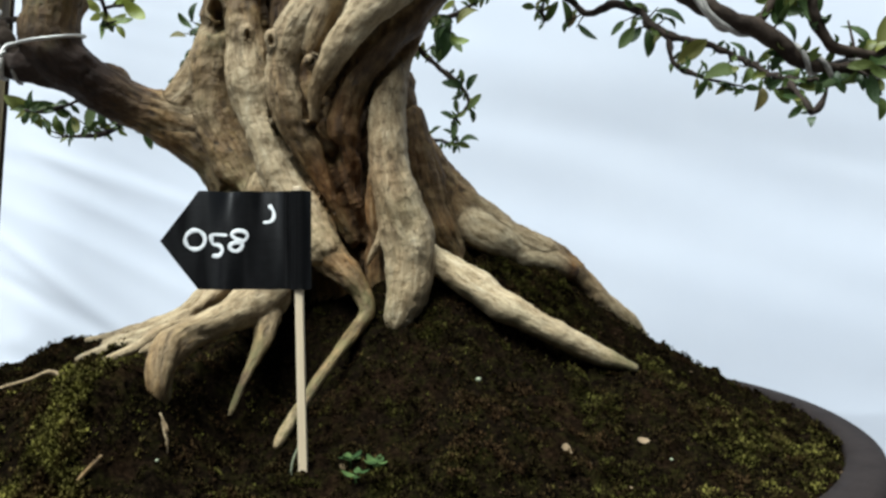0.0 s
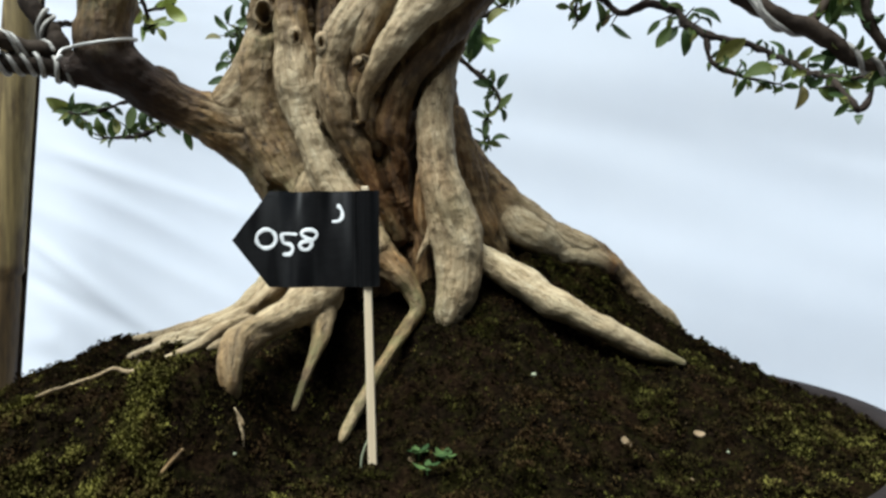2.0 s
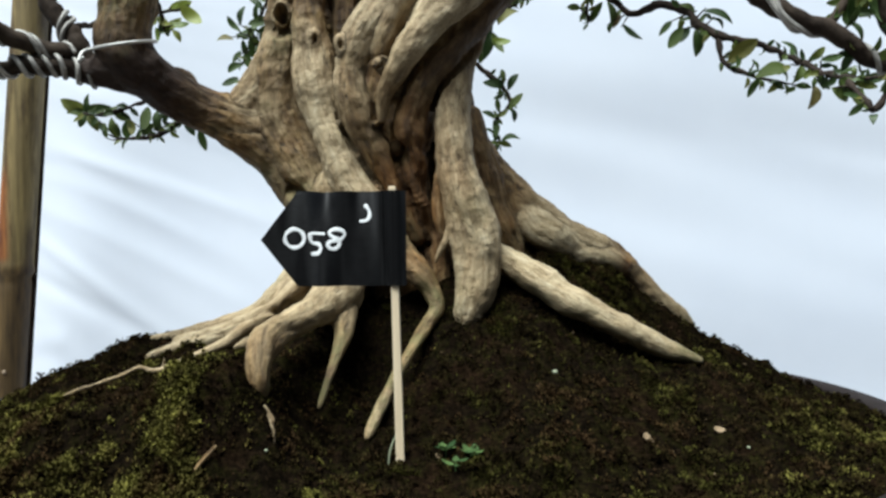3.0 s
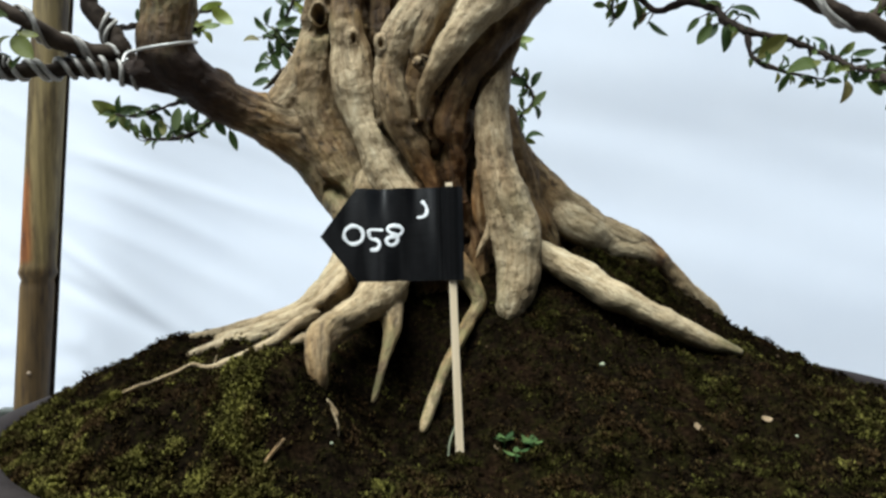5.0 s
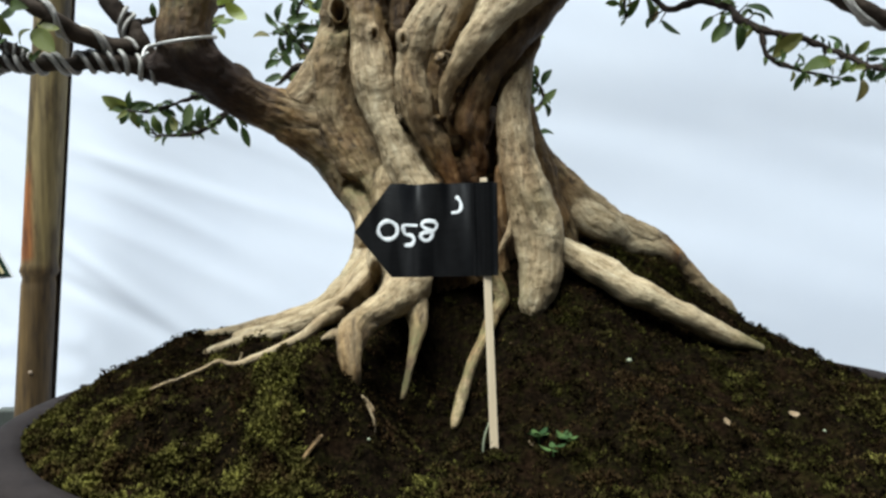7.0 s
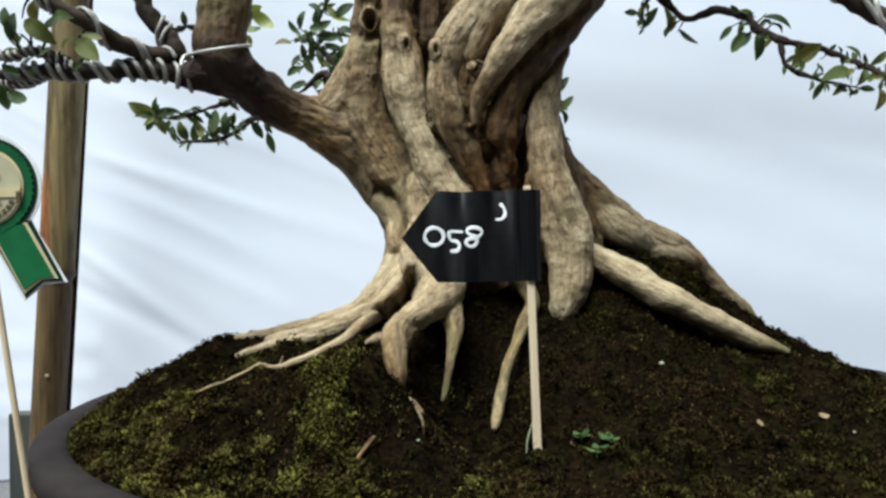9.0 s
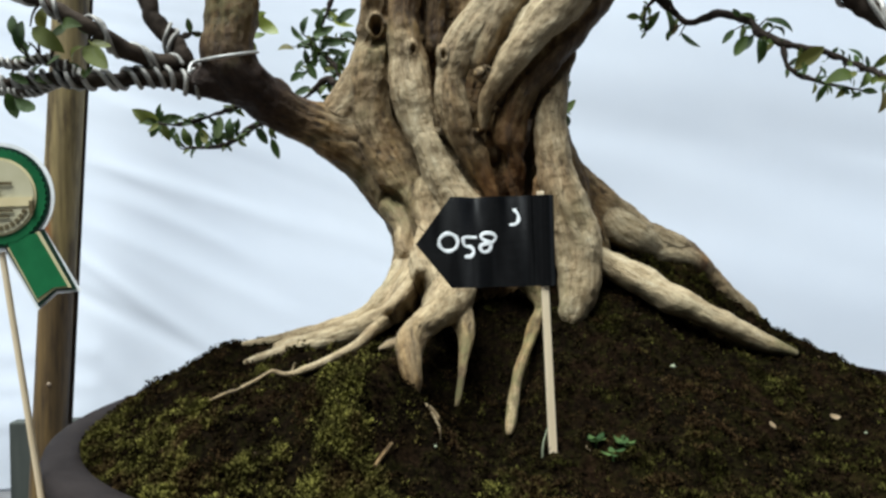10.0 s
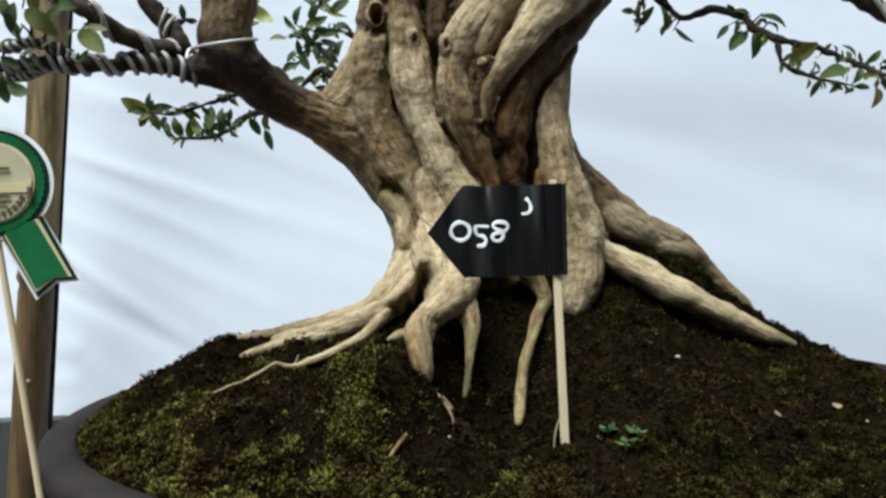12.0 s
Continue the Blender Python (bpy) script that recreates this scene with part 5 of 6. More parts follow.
leaf_spray(spray, [(0.201, 0.367, 1.136, 0.0214, -80), (0.208, 0.389, 1.132, 0.0170, -60), (0.188, 0.367, 1.137, 0.0214, 100), (0.247, 0.384, 1.125, 0.0261, -60), (0.255, 0.386, 1.119, 0.0188, 30), (0.241, 0.366, 1.089, 0.0178, -80), (0.236, 0.385, 1.101, 0.0281, 5), (0.253, 0.375, 1.082, 0.0146, -90), (0.258, 0.380, 1.126, 0.0222, 80), (0.245, 0.366, 1.099, 0.0142, -30), (0.236, 0.367, 1.104, 0.0143, 0), (0.198, 0.370, 1.145, 0.0216, 60), (0.223, 0.389, 1.147, 0.0170, -70), (0.256, 0.371, 1.107, 0.0216, 20), (0.269, 0.384, 1.097, 0.0224, -50)])
spray = branch("leafy green twig hanging below the limb", 1)
stem(spray, [(-0.2762, 0.5600, 1.1384, 0.0035), (-0.3054, 0.5800, 1.1394, 0.0021), (-0.3439, 0.6000, 1.1338, 0.0016), (-0.3714, 0.6050, 1.1272, 0.0016), (-0.3930, 0.6120, 1.1304, 0.0011)])
stem(spray, [(-0.2719, 0.6200, 1.1367, 0.0039), (-0.3132, 0.6600, 1.1370, 0.0030), (-0.3418, 0.6700, 1.1216, 0.0024), (-0.3678, 0.6700, 1.1160, 0.0018), (-0.3906, 0.6700, 1.1163, 0.0012)])
leaf_spray(spray, [(-0.418, 0.640, 1.143, 0.0299, 157), (-0.415, 0.640, 1.138, 0.0213, 174), (-0.405, 0.640, 1.147, 0.0181, 87), (-0.394, 0.640, 1.141, 0.0242, 15), (-0.411, 0.640, 1.129, 0.0181, -130), (-0.400, 0.640, 1.128, 0.0195, -61), (-0.387, 0.640, 1.119, 0.0178, 107), (-0.379, 0.640, 1.122, 0.0208, 105), (-0.366, 0.640, 1.120, 0.0206, 78), (-0.375, 0.640, 1.120, 0.0129, 99), (-0.352, 0.640, 1.119, 0.0142, 63), (-0.344, 0.640, 1.121, 0.0173, 47), (-0.346, 0.640, 1.131, 0.0255, 88), (-0.336, 0.640, 1.132, 0.0239, 103), (-0.334, 0.640, 1.128, 0.0209, 66), (-0.327, 0.640, 1.133, 0.0141, 77), (-0.323, 0.640, 1.123, 0.0119, -153), (-0.302, 0.640, 1.122, 0.0200, -58)])
leaf_spray(spray, [(-0.290, 0.640, 1.108, 0.0221, -73), (-0.342, 0.640, 1.110, 0.0077, -106), (-0.360, 0.640, 1.121, 0.0191, -71), (-0.391, 0.640, 1.121, 0.0121, -52)])
spray = branch("dense leafy twig behind the trunk, green with yellowish tips", 1)
stem(spray, [(-0.1942, 0.6000, 1.1478, 0.0043), (-0.2148, 0.6200, 1.1595, 0.0039), (-0.2341, 0.6400, 1.1783, 0.0034), (-0.2491, 0.6500, 1.1719, 0.0029), (-0.2606, 0.6500, 1.1628, 0.0017)])
stem(spray, [(-0.1960, 0.6400, 1.1634, 0.0034), (-0.2216, 0.6800, 1.1870, 0.0024), (-0.2400, 0.7000, 1.2148, 0.0025), (-0.2593, 0.7100, 1.2368, 0.0025), (-0.2475, 0.7100, 1.2632, 0.0025), (-0.2344, 0.7100, 1.2947, 0.0025)])
stem(spray, [(-0.1977, 0.7000, 1.2285, 0.0025), (-0.2181, 0.7100, 1.2393, 0.0019), (-0.2405, 0.7100, 1.2443, 0.0019)])
leaf_spray(spray, [(-0.275, 0.690, 1.240, 0.0208, 130), (-0.267, 0.692, 1.253, 0.0208, 70), (-0.263, 0.705, 1.236, 0.0247, -20), (-0.292, 0.712, 1.235, 0.0200, 180), (-0.246, 0.692, 1.244, 0.0278, 30), (-0.248, 0.689, 1.256, 0.0242, 80), (-0.229, 0.712, 1.261, 0.0321, -30), (-0.219, 0.701, 1.244, 0.0211, -20), (-0.237, 0.698, 1.234, 0.0280, 0), (-0.256, 0.694, 1.217, 0.0209, -90), (-0.232, 0.702, 1.223, 0.0246, -20), (-0.276, 0.708, 1.212, 0.0170, 60), (-0.277, 0.699, 1.198, 0.0210, -160), (-0.260, 0.698, 1.203, 0.0210, -60), (-0.246, 0.689, 1.210, 0.0207, 110), (-0.230, 0.710, 1.213, 0.0178, -60), (-0.261, 0.639, 1.166, 0.0180, -150), (-0.233, 0.640, 1.158, 0.0225, -30)])
leaf_spray(spray, [(-0.225, 0.648, 1.166, 0.0163, 20), (-0.238, 0.641, 1.170, 0.0193, 40), (-0.263, 0.706, 1.233, 0.0141, 200), (-0.222, 0.711, 1.270, 0.0285, 40), (-0.253, 0.703, 1.270, 0.0211, 140), (-0.267, 0.707, 1.221, 0.0184, 100), (-0.237, 0.691, 1.201, 0.0194, -20), (-0.223, 0.698, 1.219, 0.0196, 70)])
spray = branch("short twig with yellow-green young leaves", 2)
stem(spray, [(-0.3229, 0.5600, 1.2485, 0.0024), (-0.3172, 0.5900, 1.2413, 0.0020), (-0.3184, 0.6120, 1.2264, 0.0016), (-0.3157, 0.6140, 1.2085, 0.0011)])
stem(spray, [(-0.3184, 0.6120, 1.2264, 0.0011), (-0.3034, 0.6140, 1.2298, 0.0011), (-0.2927, 0.6140, 1.2341, 0.0011)])
leaf_spray(spray, [(-0.325, 0.605, 1.226, 0.0200, -30), (-0.311, 0.621, 1.217, 0.0218, 35), (-0.287, 0.608, 1.221, 0.0260, -40), (-0.313, 0.612, 1.208, 0.0155, 20), (-0.326, 0.625, 1.208, 0.0182, -80), (-0.312, 0.621, 1.232, 0.0206, 20), (-0.302, 0.624, 1.238, 0.0243, 10), (-0.316, 0.612, 1.217, 0.0155, -40), (-0.299, 0.613, 1.214, 0.0203, -10), (-0.329, 0.619, 1.221, 0.0144, 200), (-0.303, 0.612, 1.205, 0.0131, -60)])
spray = branch("two wired branches wrapped in silvery aluminium wire, with leaves", 3)
stem(spray, [(-0.3107, 0.4800, 1.1317, 0.0078), (-0.3191, 0.4750, 1.1325, 0.0069), (-0.3303, 0.4650, 1.1351, 0.0063), (-0.3464, 0.4550, 1.1323, 0.0058), (-0.3625, 0.4470, 1.1288, 0.0053), (-0.3783, 0.4400, 1.1269, 0.0048), (-0.3958, 0.4380, 1.1283, 0.0044), (-0.4153, 0.4400, 1.1270, 0.0040), (-0.4318, 0.4430, 1.1259, 0.0036), (-0.4658, 0.4500, 1.1261, 0.0029)])
wind(spray, 3.5, [(-0.3107, 0.4800, 1.1317, 0.0078), (-0.3191, 0.4750, 1.1325, 0.0069), (-0.3303, 0.4650, 1.1351, 0.0063), (-0.3464, 0.4550, 1.1323, 0.0058), (-0.3625, 0.4470, 1.1288, 0.0053), (-0.3783, 0.4400, 1.1269, 0.0048), (-0.3958, 0.4380, 1.1283, 0.0044), (-0.4153, 0.4400, 1.1270, 0.0040), (-0.4318, 0.4430, 1.1259, 0.0036), (-0.4658, 0.4500, 1.1261, 0.0029)], 2, True)
stem(spray, [(-0.3133, 0.4820, 1.1374, 0.0079), (-0.3233, 0.4780, 1.1545, 0.0078), (-0.3327, 0.4800, 1.1679, 0.0074), (-0.3428, 0.4800, 1.1806, 0.0070), (-0.3485, 0.4800, 1.1996, 0.0061), (-0.3539, 0.4800, 1.2377, 0.0044)])
wind(spray, 6.2, [(-0.3133, 0.4820, 1.1374, 0.0079), (-0.3233, 0.4780, 1.1545, 0.0078), (-0.3327, 0.4800, 1.1679, 0.0074), (-0.3428, 0.4800, 1.1806, 0.0070), (-0.3485, 0.4800, 1.1996, 0.0061), (-0.3539, 0.4800, 1.2377, 0.0044)], 2)
stem(spray, [(-0.3244, 0.4720, 1.1455, 0.0060), (-0.3422, 0.4550, 1.1460, 0.0058), (-0.3534, 0.4400, 1.1501, 0.0056), (-0.3637, 0.4300, 1.1581, 0.0055), (-0.3776, 0.4250, 1.1656, 0.0050), (-0.3963, 0.4200, 1.1747, 0.0038), (-0.4242, 0.4200, 1.1855, 0.0031)])
wind(spray, 6.2, [(-0.3244, 0.4720, 1.1455, 0.0060), (-0.3422, 0.4550, 1.1460, 0.0058), (-0.3534, 0.4400, 1.1501, 0.0056), (-0.3637, 0.4300, 1.1581, 0.0055), (-0.3776, 0.4250, 1.1656, 0.0050), (-0.3963, 0.4200, 1.1747, 0.0038), (-0.4242, 0.4200, 1.1855, 0.0031)], 2)
stem(spray, [(-0.3805, 0.4370, 1.1299, 0.0028), (-0.3944, 0.4320, 1.1379, 0.0028), (-0.4060, 0.4300, 1.1392, 0.0024), (-0.4169, 0.4300, 1.1354, 0.0024), (-0.4383, 0.4300, 1.1392, 0.0020)])
wind(spray, 4.2, [(-0.3805, 0.4370, 1.1299, 0.0028), (-0.3944, 0.4320, 1.1379, 0.0028), (-0.4060, 0.4300, 1.1392, 0.0024), (-0.4169, 0.4300, 1.1354, 0.0024), (-0.4383, 0.4300, 1.1392, 0.0020)], 2, True)
stem(spray, [(-0.3950, 0.4400, 1.1281, 0.0024), (-0.4081, 0.4400, 1.1204, 0.0020), (-0.4229, 0.4400, 1.1182, 0.0020), (-0.4448, 0.4400, 1.1213, 0.0016)])
wind(spray, 4.2, [(-0.3950, 0.4400, 1.1281, 0.0024), (-0.4081, 0.4400, 1.1204, 0.0020), (-0.4229, 0.4400, 1.1182, 0.0020), (-0.4448, 0.4400, 1.1213, 0.0016)], 2, True)
stem(spray, [(-0.3395, 0.5000, 1.1748, 0.0023), (-0.3422, 0.5400, 1.1910, 0.0020), (-0.3397, 0.5500, 1.1969, 0.0010), (-0.3326, 0.5500, 1.1954, 0.0010)])
stem(spray, [(-0.4229, 0.4400, 1.1182, 0.0016), (-0.4267, 0.4400, 1.1117, 0.0016), (-0.4085, 0.4300, 1.1053, 0.0008)])
leaf_spray(spray, [(-0.411, 0.420, 1.153, 0.0198, 80), (-0.395, 0.423, 1.151, 0.0251, -40), (-0.377, 0.417, 1.159, 0.0170, -10), (-0.361, 0.422, 1.137, 0.0285, -42), (-0.412, 0.437, 1.133, 0.0134, 60), (-0.387, 0.436, 1.135, 0.0142, 10), (-0.416, 0.428, 1.125, 0.0131, -30), (-0.368, 0.425, 1.128, 0.0113, 60), (-0.406, 0.421, 1.141, 0.0146, -110), (-0.386, 0.415, 1.133, 0.0153, 20), (-0.406, 0.420, 1.103, 0.0189, -30), (-0.404, 0.432, 1.126, 0.0132, -20), (-0.421, 0.434, 1.140, 0.0142, 200), (-0.376, 0.422, 1.141, 0.0147, 40), (-0.390, 0.432, 1.159, 0.0159, 60), (-0.345, 0.557, 1.206, 0.0135, 95), (-0.336, 0.555, 1.197, 0.0112, -10), (-0.422, 0.429, 1.107, 0.0175, -80)])
leaf_spray(spray, [(-0.402, 0.431, 1.167, 0.0194, 70), (-0.416, 0.422, 1.159, 0.0190, 110), (-0.373, 0.430, 1.160, 0.0141, 150)])


for b in PENDING:
    mesh = from_lists("branch", *gather([tube(gnarled(r, 3.0 * i), 9, 0.0022, 0.32 if b["wires"] else 0.55, 3.0 * i) for i, r in enumerate(b["stems"])]))
    bo = link("branch", mesh, BRANCH if b["wires"] else TWIG, tree, b["label"])
    spine = np.concatenate([resample(r, 0.003)[:, :3] for r in b["stems"]])
    stalks, small_v, small_f = [], [], []
    for r in b["wires"]:
        link("training_wire", from_lists("training_wire", *tube(r, 6, 0.002)), WIRE, bo, "silvery aluminium wire")
    for x, y, z, size, angle in b["leaves"]:
        rnd = LEAF_RND
        a = radians(angle)
        d = Vector((math.cos(a), rnd.uniform(-0.45, 0.45), math.sin(a))).normalized()
        up = Vector((rnd.uniform(-0.6, 0.6), -1.0, rnd.uniform(-0.2, 1.0)))
        side = up.cross(d).normalized()
        nrm = d.cross(side)
        young = b["kind"] == 2 or (b["kind"] == 1 and rnd.random() < 0.02)
        ob = new("leaf", rnd.choice(YOUNG if young else LEAVES))
        ob.parent = bo
        ob.matrix_basis = Matrix.Translation((x, y, z)) @ Matrix((d, side, nrm)).transposed().to_4x4() @ Matrix.Diagonal((size, size * rnd.uniform(0.85, 1.15), size, 1))
        foot = Vector((x, y, z)) - d * size * 0.48
        near = Vector(spine[np.linalg.norm(spine - np.array(foot), axis=1).argmin()])
        if (near - foot).length < 0.05:
            mid = (near + foot) / 2 + Vector((rnd.uniform(-1, 1), rnd.uniform(-1, 1), rnd.uniform(-1, 1))) * 0.002
            stalks.append([(*near, 0.0011), (*mid, 0.0008), (*foot, 0.0005)])
        for _ in range(rnd.choice((0, 1, 1, 2)) if b["kind"] == 1 else rnd.choice((0, 1, 1))):
            s2 = size * rnd.uniform(0.35, 0.75)
            d2 = (d + Vector((rnd.uniform(-1.5, 1.5), rnd.uniform(-1.0, 1.0), rnd.uniform(-1.5, 1.5)))).normalized()
            up2 = Vector((rnd.uniform(-0.7, 0.7), -1.0, rnd.uniform(-0.3, 1.0)))
            w2 = up2.cross(d2).normalized()
            at = foot.lerp(near, rnd.uniform(0, 0.9)) + d2 * s2 * 0.5
            m2 = Matrix.Translation(at) @ Matrix((d2, w2, d2.cross(w2))).transposed().to_4x4() @ Matrix.Diagonal((s2, s2, s2, 1))
            k2 = len(small_v)
            src = rnd.choice(LEAVES)
            small_v += [tuple(m2 @ v.co) for v in src.vertices]
            small_f += [tuple(i + k2 for i in p.vertices) for p in src.polygons]
    if b["kind"] == 1:
        for r in b["stems"]:
            q = resample(r, 0.007)
            for c in q[len(q) // 4:]:
                if c[3] > 0.0045 or rnd.random() < 0.45:
                    continue
                for _ in range(rnd.choice((2, 2, 3))):
                    s2 = rnd.uniform(0.007, 0.013)
                    d2 = Vector((rnd.uniform(-1, 1), rnd.uniform(-0.8, 0.8), rnd.uniform(-1, 1))).normalized()
                    w2 = Vector((rnd.uniform(-0.7, 0.7), -1.0, rnd.uniform(-0.3, 1.0))).cross(d2).normalized()
                    m2 = Matrix.Translation(Vector(c[:3]) + d2 * s2 * 0.6) @ Matrix((d2, w2, d2.cross(w2))).transposed().to_4x4() @ Matrix.Diagonal((s2, s2, s2, 1))
                    k2 = len(small_v)
                    src = rnd.choice(LEAVES)
                    small_v += [tuple(m2 @ v.co) for v in src.vertices]
                    small_f += [tuple(i + k2 for i in p.vertices) for p in src.polygons]
    if stalks:
        link("spur_growth", from_lists("spur_growth", *gather([tube(r, 5, 0.003, 0.2) for r in stalks])), TWIG, bo, "thin dark leaf stalks")["kind"] = "stuff"
    if small_v:
        tagged(link("small_leaves", from_lists("small_leaves", small_v, small_f), LEAF_SMALL, bo, "small crowded green leaves"), kind="stuff")



def build_unseen_crown():
    """Unseen foliage pads added for shade, over the limb and behind the head of the trunk."""
    rnd = random.Random(8)
    pads = [((-0.40, 0.50, 1.36), (0.075, 0.085, 0.028), 220), ((-0.13, 0.65, 1.42), (0.10, 0.09, 0.035), 280), ((0.13, 0.60, 1.40), (0.14, 0.11, 0.035), 380)]
    roots = [(-0.285, 0.478, 1.28), (-0.15, 0.52, 1.30), (0.0, 0.49, 1.27)]
    for (c, size, count), base in zip(pads, roots):
        c, base = Vector(c), Vector(base)
        stems, v, f = [], [], []
        for i in range(9):
            a = 2 * math.pi * i / 9
            tip = c + Vector((math.cos(a) * size[0] * 0.85, math.sin(a) * size[1] * 0.85, rnd.uniform(-0.3, 0.3) * size[2]))
            mid = base.lerp(tip, 0.5) + Vector((0, 0, 0.015))
            stems.append(tube(gnarled([(*base, 0.006), (*mid, 0.0035), (*tip, 0.0012)], i), 7, 0.005, 0.25, i))
        bo = link("branch", from_lists("branch", *gather(stems)), TWIG, tree, "unseen upper branch added to carry a flat foliage pad")
        for _ in range(count):
            while True:
                p = Vector((rnd.uniform(-1, 1), rnd.uniform(-1, 1), rnd.uniform(-1, 1)))
                if p.length < 1:
                    break
            at = c + Vector((p.x * size[0], p.y * size[1], p.z * size[2]))
            d = Vector((rnd.uniform(-1, 1), rnd.uniform(-1, 1), rnd.uniform(-0.5, 0.6))).normalized()
            w = Vector((rnd.uniform(-0.5, 0.5), rnd.uniform(-0.5, 0.5), 1)).cross(d).normalized()
            s = rnd.uniform(0.012, 0.02)
            m = Matrix.Translation(at) @ Matrix((d, w, d.cross(w))).transposed().to_4x4() @ Matrix.Diagonal((s, s, s, 1))
            k, src = len(v), rnd.choice(LEAVES)
            v += [tuple(m @ q.co) for q in src.vertices]
            f += [tuple(i + k for i in q.vertices) for q in src.polygons]
        tagged(link("foliage_pad", from_lists("foliage_pad", v, f), LEAF_SMALL, bo, "unseen flat pad of small green leaves added for shade"), kind="stuff")


build_unseen_crown()


def build_loop():
    """A loose loop of wire round the stump, with a hooked end."""
    cx, cy, cz, rx, ry = -0.2875, 0.4787, 1.1540, 0.0210, 0.0215
    ring = [(cx + rx * math.cos(t), cy + ry * math.sin(t), cz + 0.0030 * math.cos(t) + 0.0066 * math.sin(t), 0.0012) for t in [2 * math.pi * i / 20 for i in range(21)]]
    link("training_wire", from_lists("training_wire", *tube(ring, 8, 0.002)), WIRE_LIGHT, tree, "pale wire looped round the stump")
    hook = [(cx - rx * 0.9, cy - ry * 0.5, cz - 0.006, 0.0014), (cx - rx * 1.12, cy - ry * 0.75, cz - 0.010, 0.0014), (cx - rx * 1.15, cy - ry * 0.95, cz - 0.018, 0.0014), (cx - rx * 0.95, cy - ry * 1.05, cz - 0.016, 0.0013)]
    link("training_wire", from_lists("training_wire", *tube(hook, 8, 0.002)), WIRE_LIGHT, tree, "hooked end of the wire")


build_loop()

# ---- flag on a stick ----
flag = tagged(new("number_flag"), "small black tape flag with white handwritten number on a wooden stick", "flag")


def build_flag():
    def edges(x):
        """Lower and upper edge of the pennant at x."""
        if x < -0.127:
            k = (x + 0.147) / 0.020
            return 1.004 - 0.0252 * k, 1.004 + 0.0262 * k
        return 0.979, 1.0302

    def face_y(x, z):
        """The tape buckles in soft upright folds that lean back here and there."""
        u = (x + 0.147) / 0.08
        y = 0.3378 + 0.0007 * math.sin(u * 9 + 0.6) + 0.0003 * math.sin(u * 23 + z * 40)
        y += 0.0010 * math.tanh((u - 0.34) / 0.035) - 0.0007 * math.tanh((u - 0.66) / 0.06)
        lean = 0.30 * math.exp(-((u - 0.43) / 0.075) ** 2) + 0.14 * (math.tanh((u - 0.62) / 0.025) - math.tanh((u - 0.78) / 0.025)) / 2
        y += lean * (z - 1.0046) * (0.6 + 12 * max(0.0, z - 1.0046))
        y += 0.00022 * math.sin(u * 260) * math.exp(-((u - 0.87) / 0.03) ** 2)
        bulge = math.exp(-((x + 0.0747) / 0.0042) ** 4)
        return y - 0.0030 * bulge

    xs = [-0.147 + 0.0785 * i / 180 for i in range(181)]
    nz = 12
    verts, faces = [], []
    for side in (0, 1):
        for x in xs:
            lo, hi = edges(max(x, -0.1468))
            for k in range(nz + 1):
                z = lo + (hi - lo) * k / nz
                y = face_y(x, z)
                if side:
                    y = 2 * 0.3382 - y + 0.0008 if x > -0.082 else y + 0.0003
                if x > -0.0705:
                    y = 0.3386 + (y - 0.3386) * max(0.15, (-0.0683 - x) / 0.0022)
                verts.append((x, y, z))
    m, h = nz + 1, len(xs) * (nz + 1)
    for i in range(180):
        for k in range(nz):
            a = i * m + k
            faces.append((a, a + m, a + m + 1, a + 1))
            faces.append((h + a, h + a + 1, h + a + m + 1, h + a + m))
        faces.append((i * m, h + i * m, h + (i + 1) * m, (i + 1) * m))
        faces.append((i * m + nz, (i + 1) * m + nz, h + (i + 1) * m + nz, h + i * m + nz))
    for k in range(nz):
        faces.append((k, k + 1, h + k + 1, h + k))
        faces.append((180 * m + k, h + 180 * m + k, h + 180 * m + k + 1, 180 * m + k + 1))
    pennant = link("pennant", from_lists("pennant", verts, faces), TAPE, flag, "glossy black folded tape")
    pennant.data.set_sharp_from_angle(angle=radians(35))

    def mark(name, rows):
        pts = [(x, 0, z, 0.00100 * (1 + 0.22 * math.sin(9.0 * k + 400 * x))) for k, (x, z) in enumerate(rows)]
        v, f = tube(pts, 8, 0.0012, 0.12)
        v = [(p[0], face_y(p[0], p[2]) - 0.00012 + p[1] * 0.02, p[2]) for p in v]
        link(name, from_lists(name, v, f), PAINT, pennant, "white marker stroke")

    mark("digit", [(-0.1267, 1.0093), (-0.1296, 1.0096), (-0.1322, 1.0083), (-0.1338, 1.0059), (-0.1337, 1.0031), (-0.1320, 1.0008), (-0.1293, 0.9997), (-0.1264, 1.0002), (-0.1242, 1.0021), (-0.1234, 1.0048), (-0.1244, 1.0075), (-0.1267, 1.0093)])
    mark("digit", [(-0.1131, 1.0071), (-0.1193, 1.0073), (-0.1203, 1.0059), (-0.1194, 1.0025), (-0.1161, 1.0017), (-0.1145, 0.9993), (-0.1160, 0.9966), (-0.1190, 0.9963)])
    mark("digit", [(-0.1044, 1.0038), (-0.1086, 1.0056), (-0.1103, 1.0078), (-0.1079, 1.0094), (-0.1037, 1.0090), (-0.1018, 1.0068), (-0.1044, 1.0038), (-0.1093, 1.0030), (-0.1109, 1.0013), (-0.1094, 0.9991), (-0.1064, 0.9991), (-0.1046, 1.0016), (-0.1056, 1.0038)])
    mark("letter", [(-0.0906, 1.0222), (-0.0888, 1.0198), (-0.0884, 1.0165), (-0.0901, 1.0142), (-0.0933, 1.0138)])

    bm = bmesh.new()
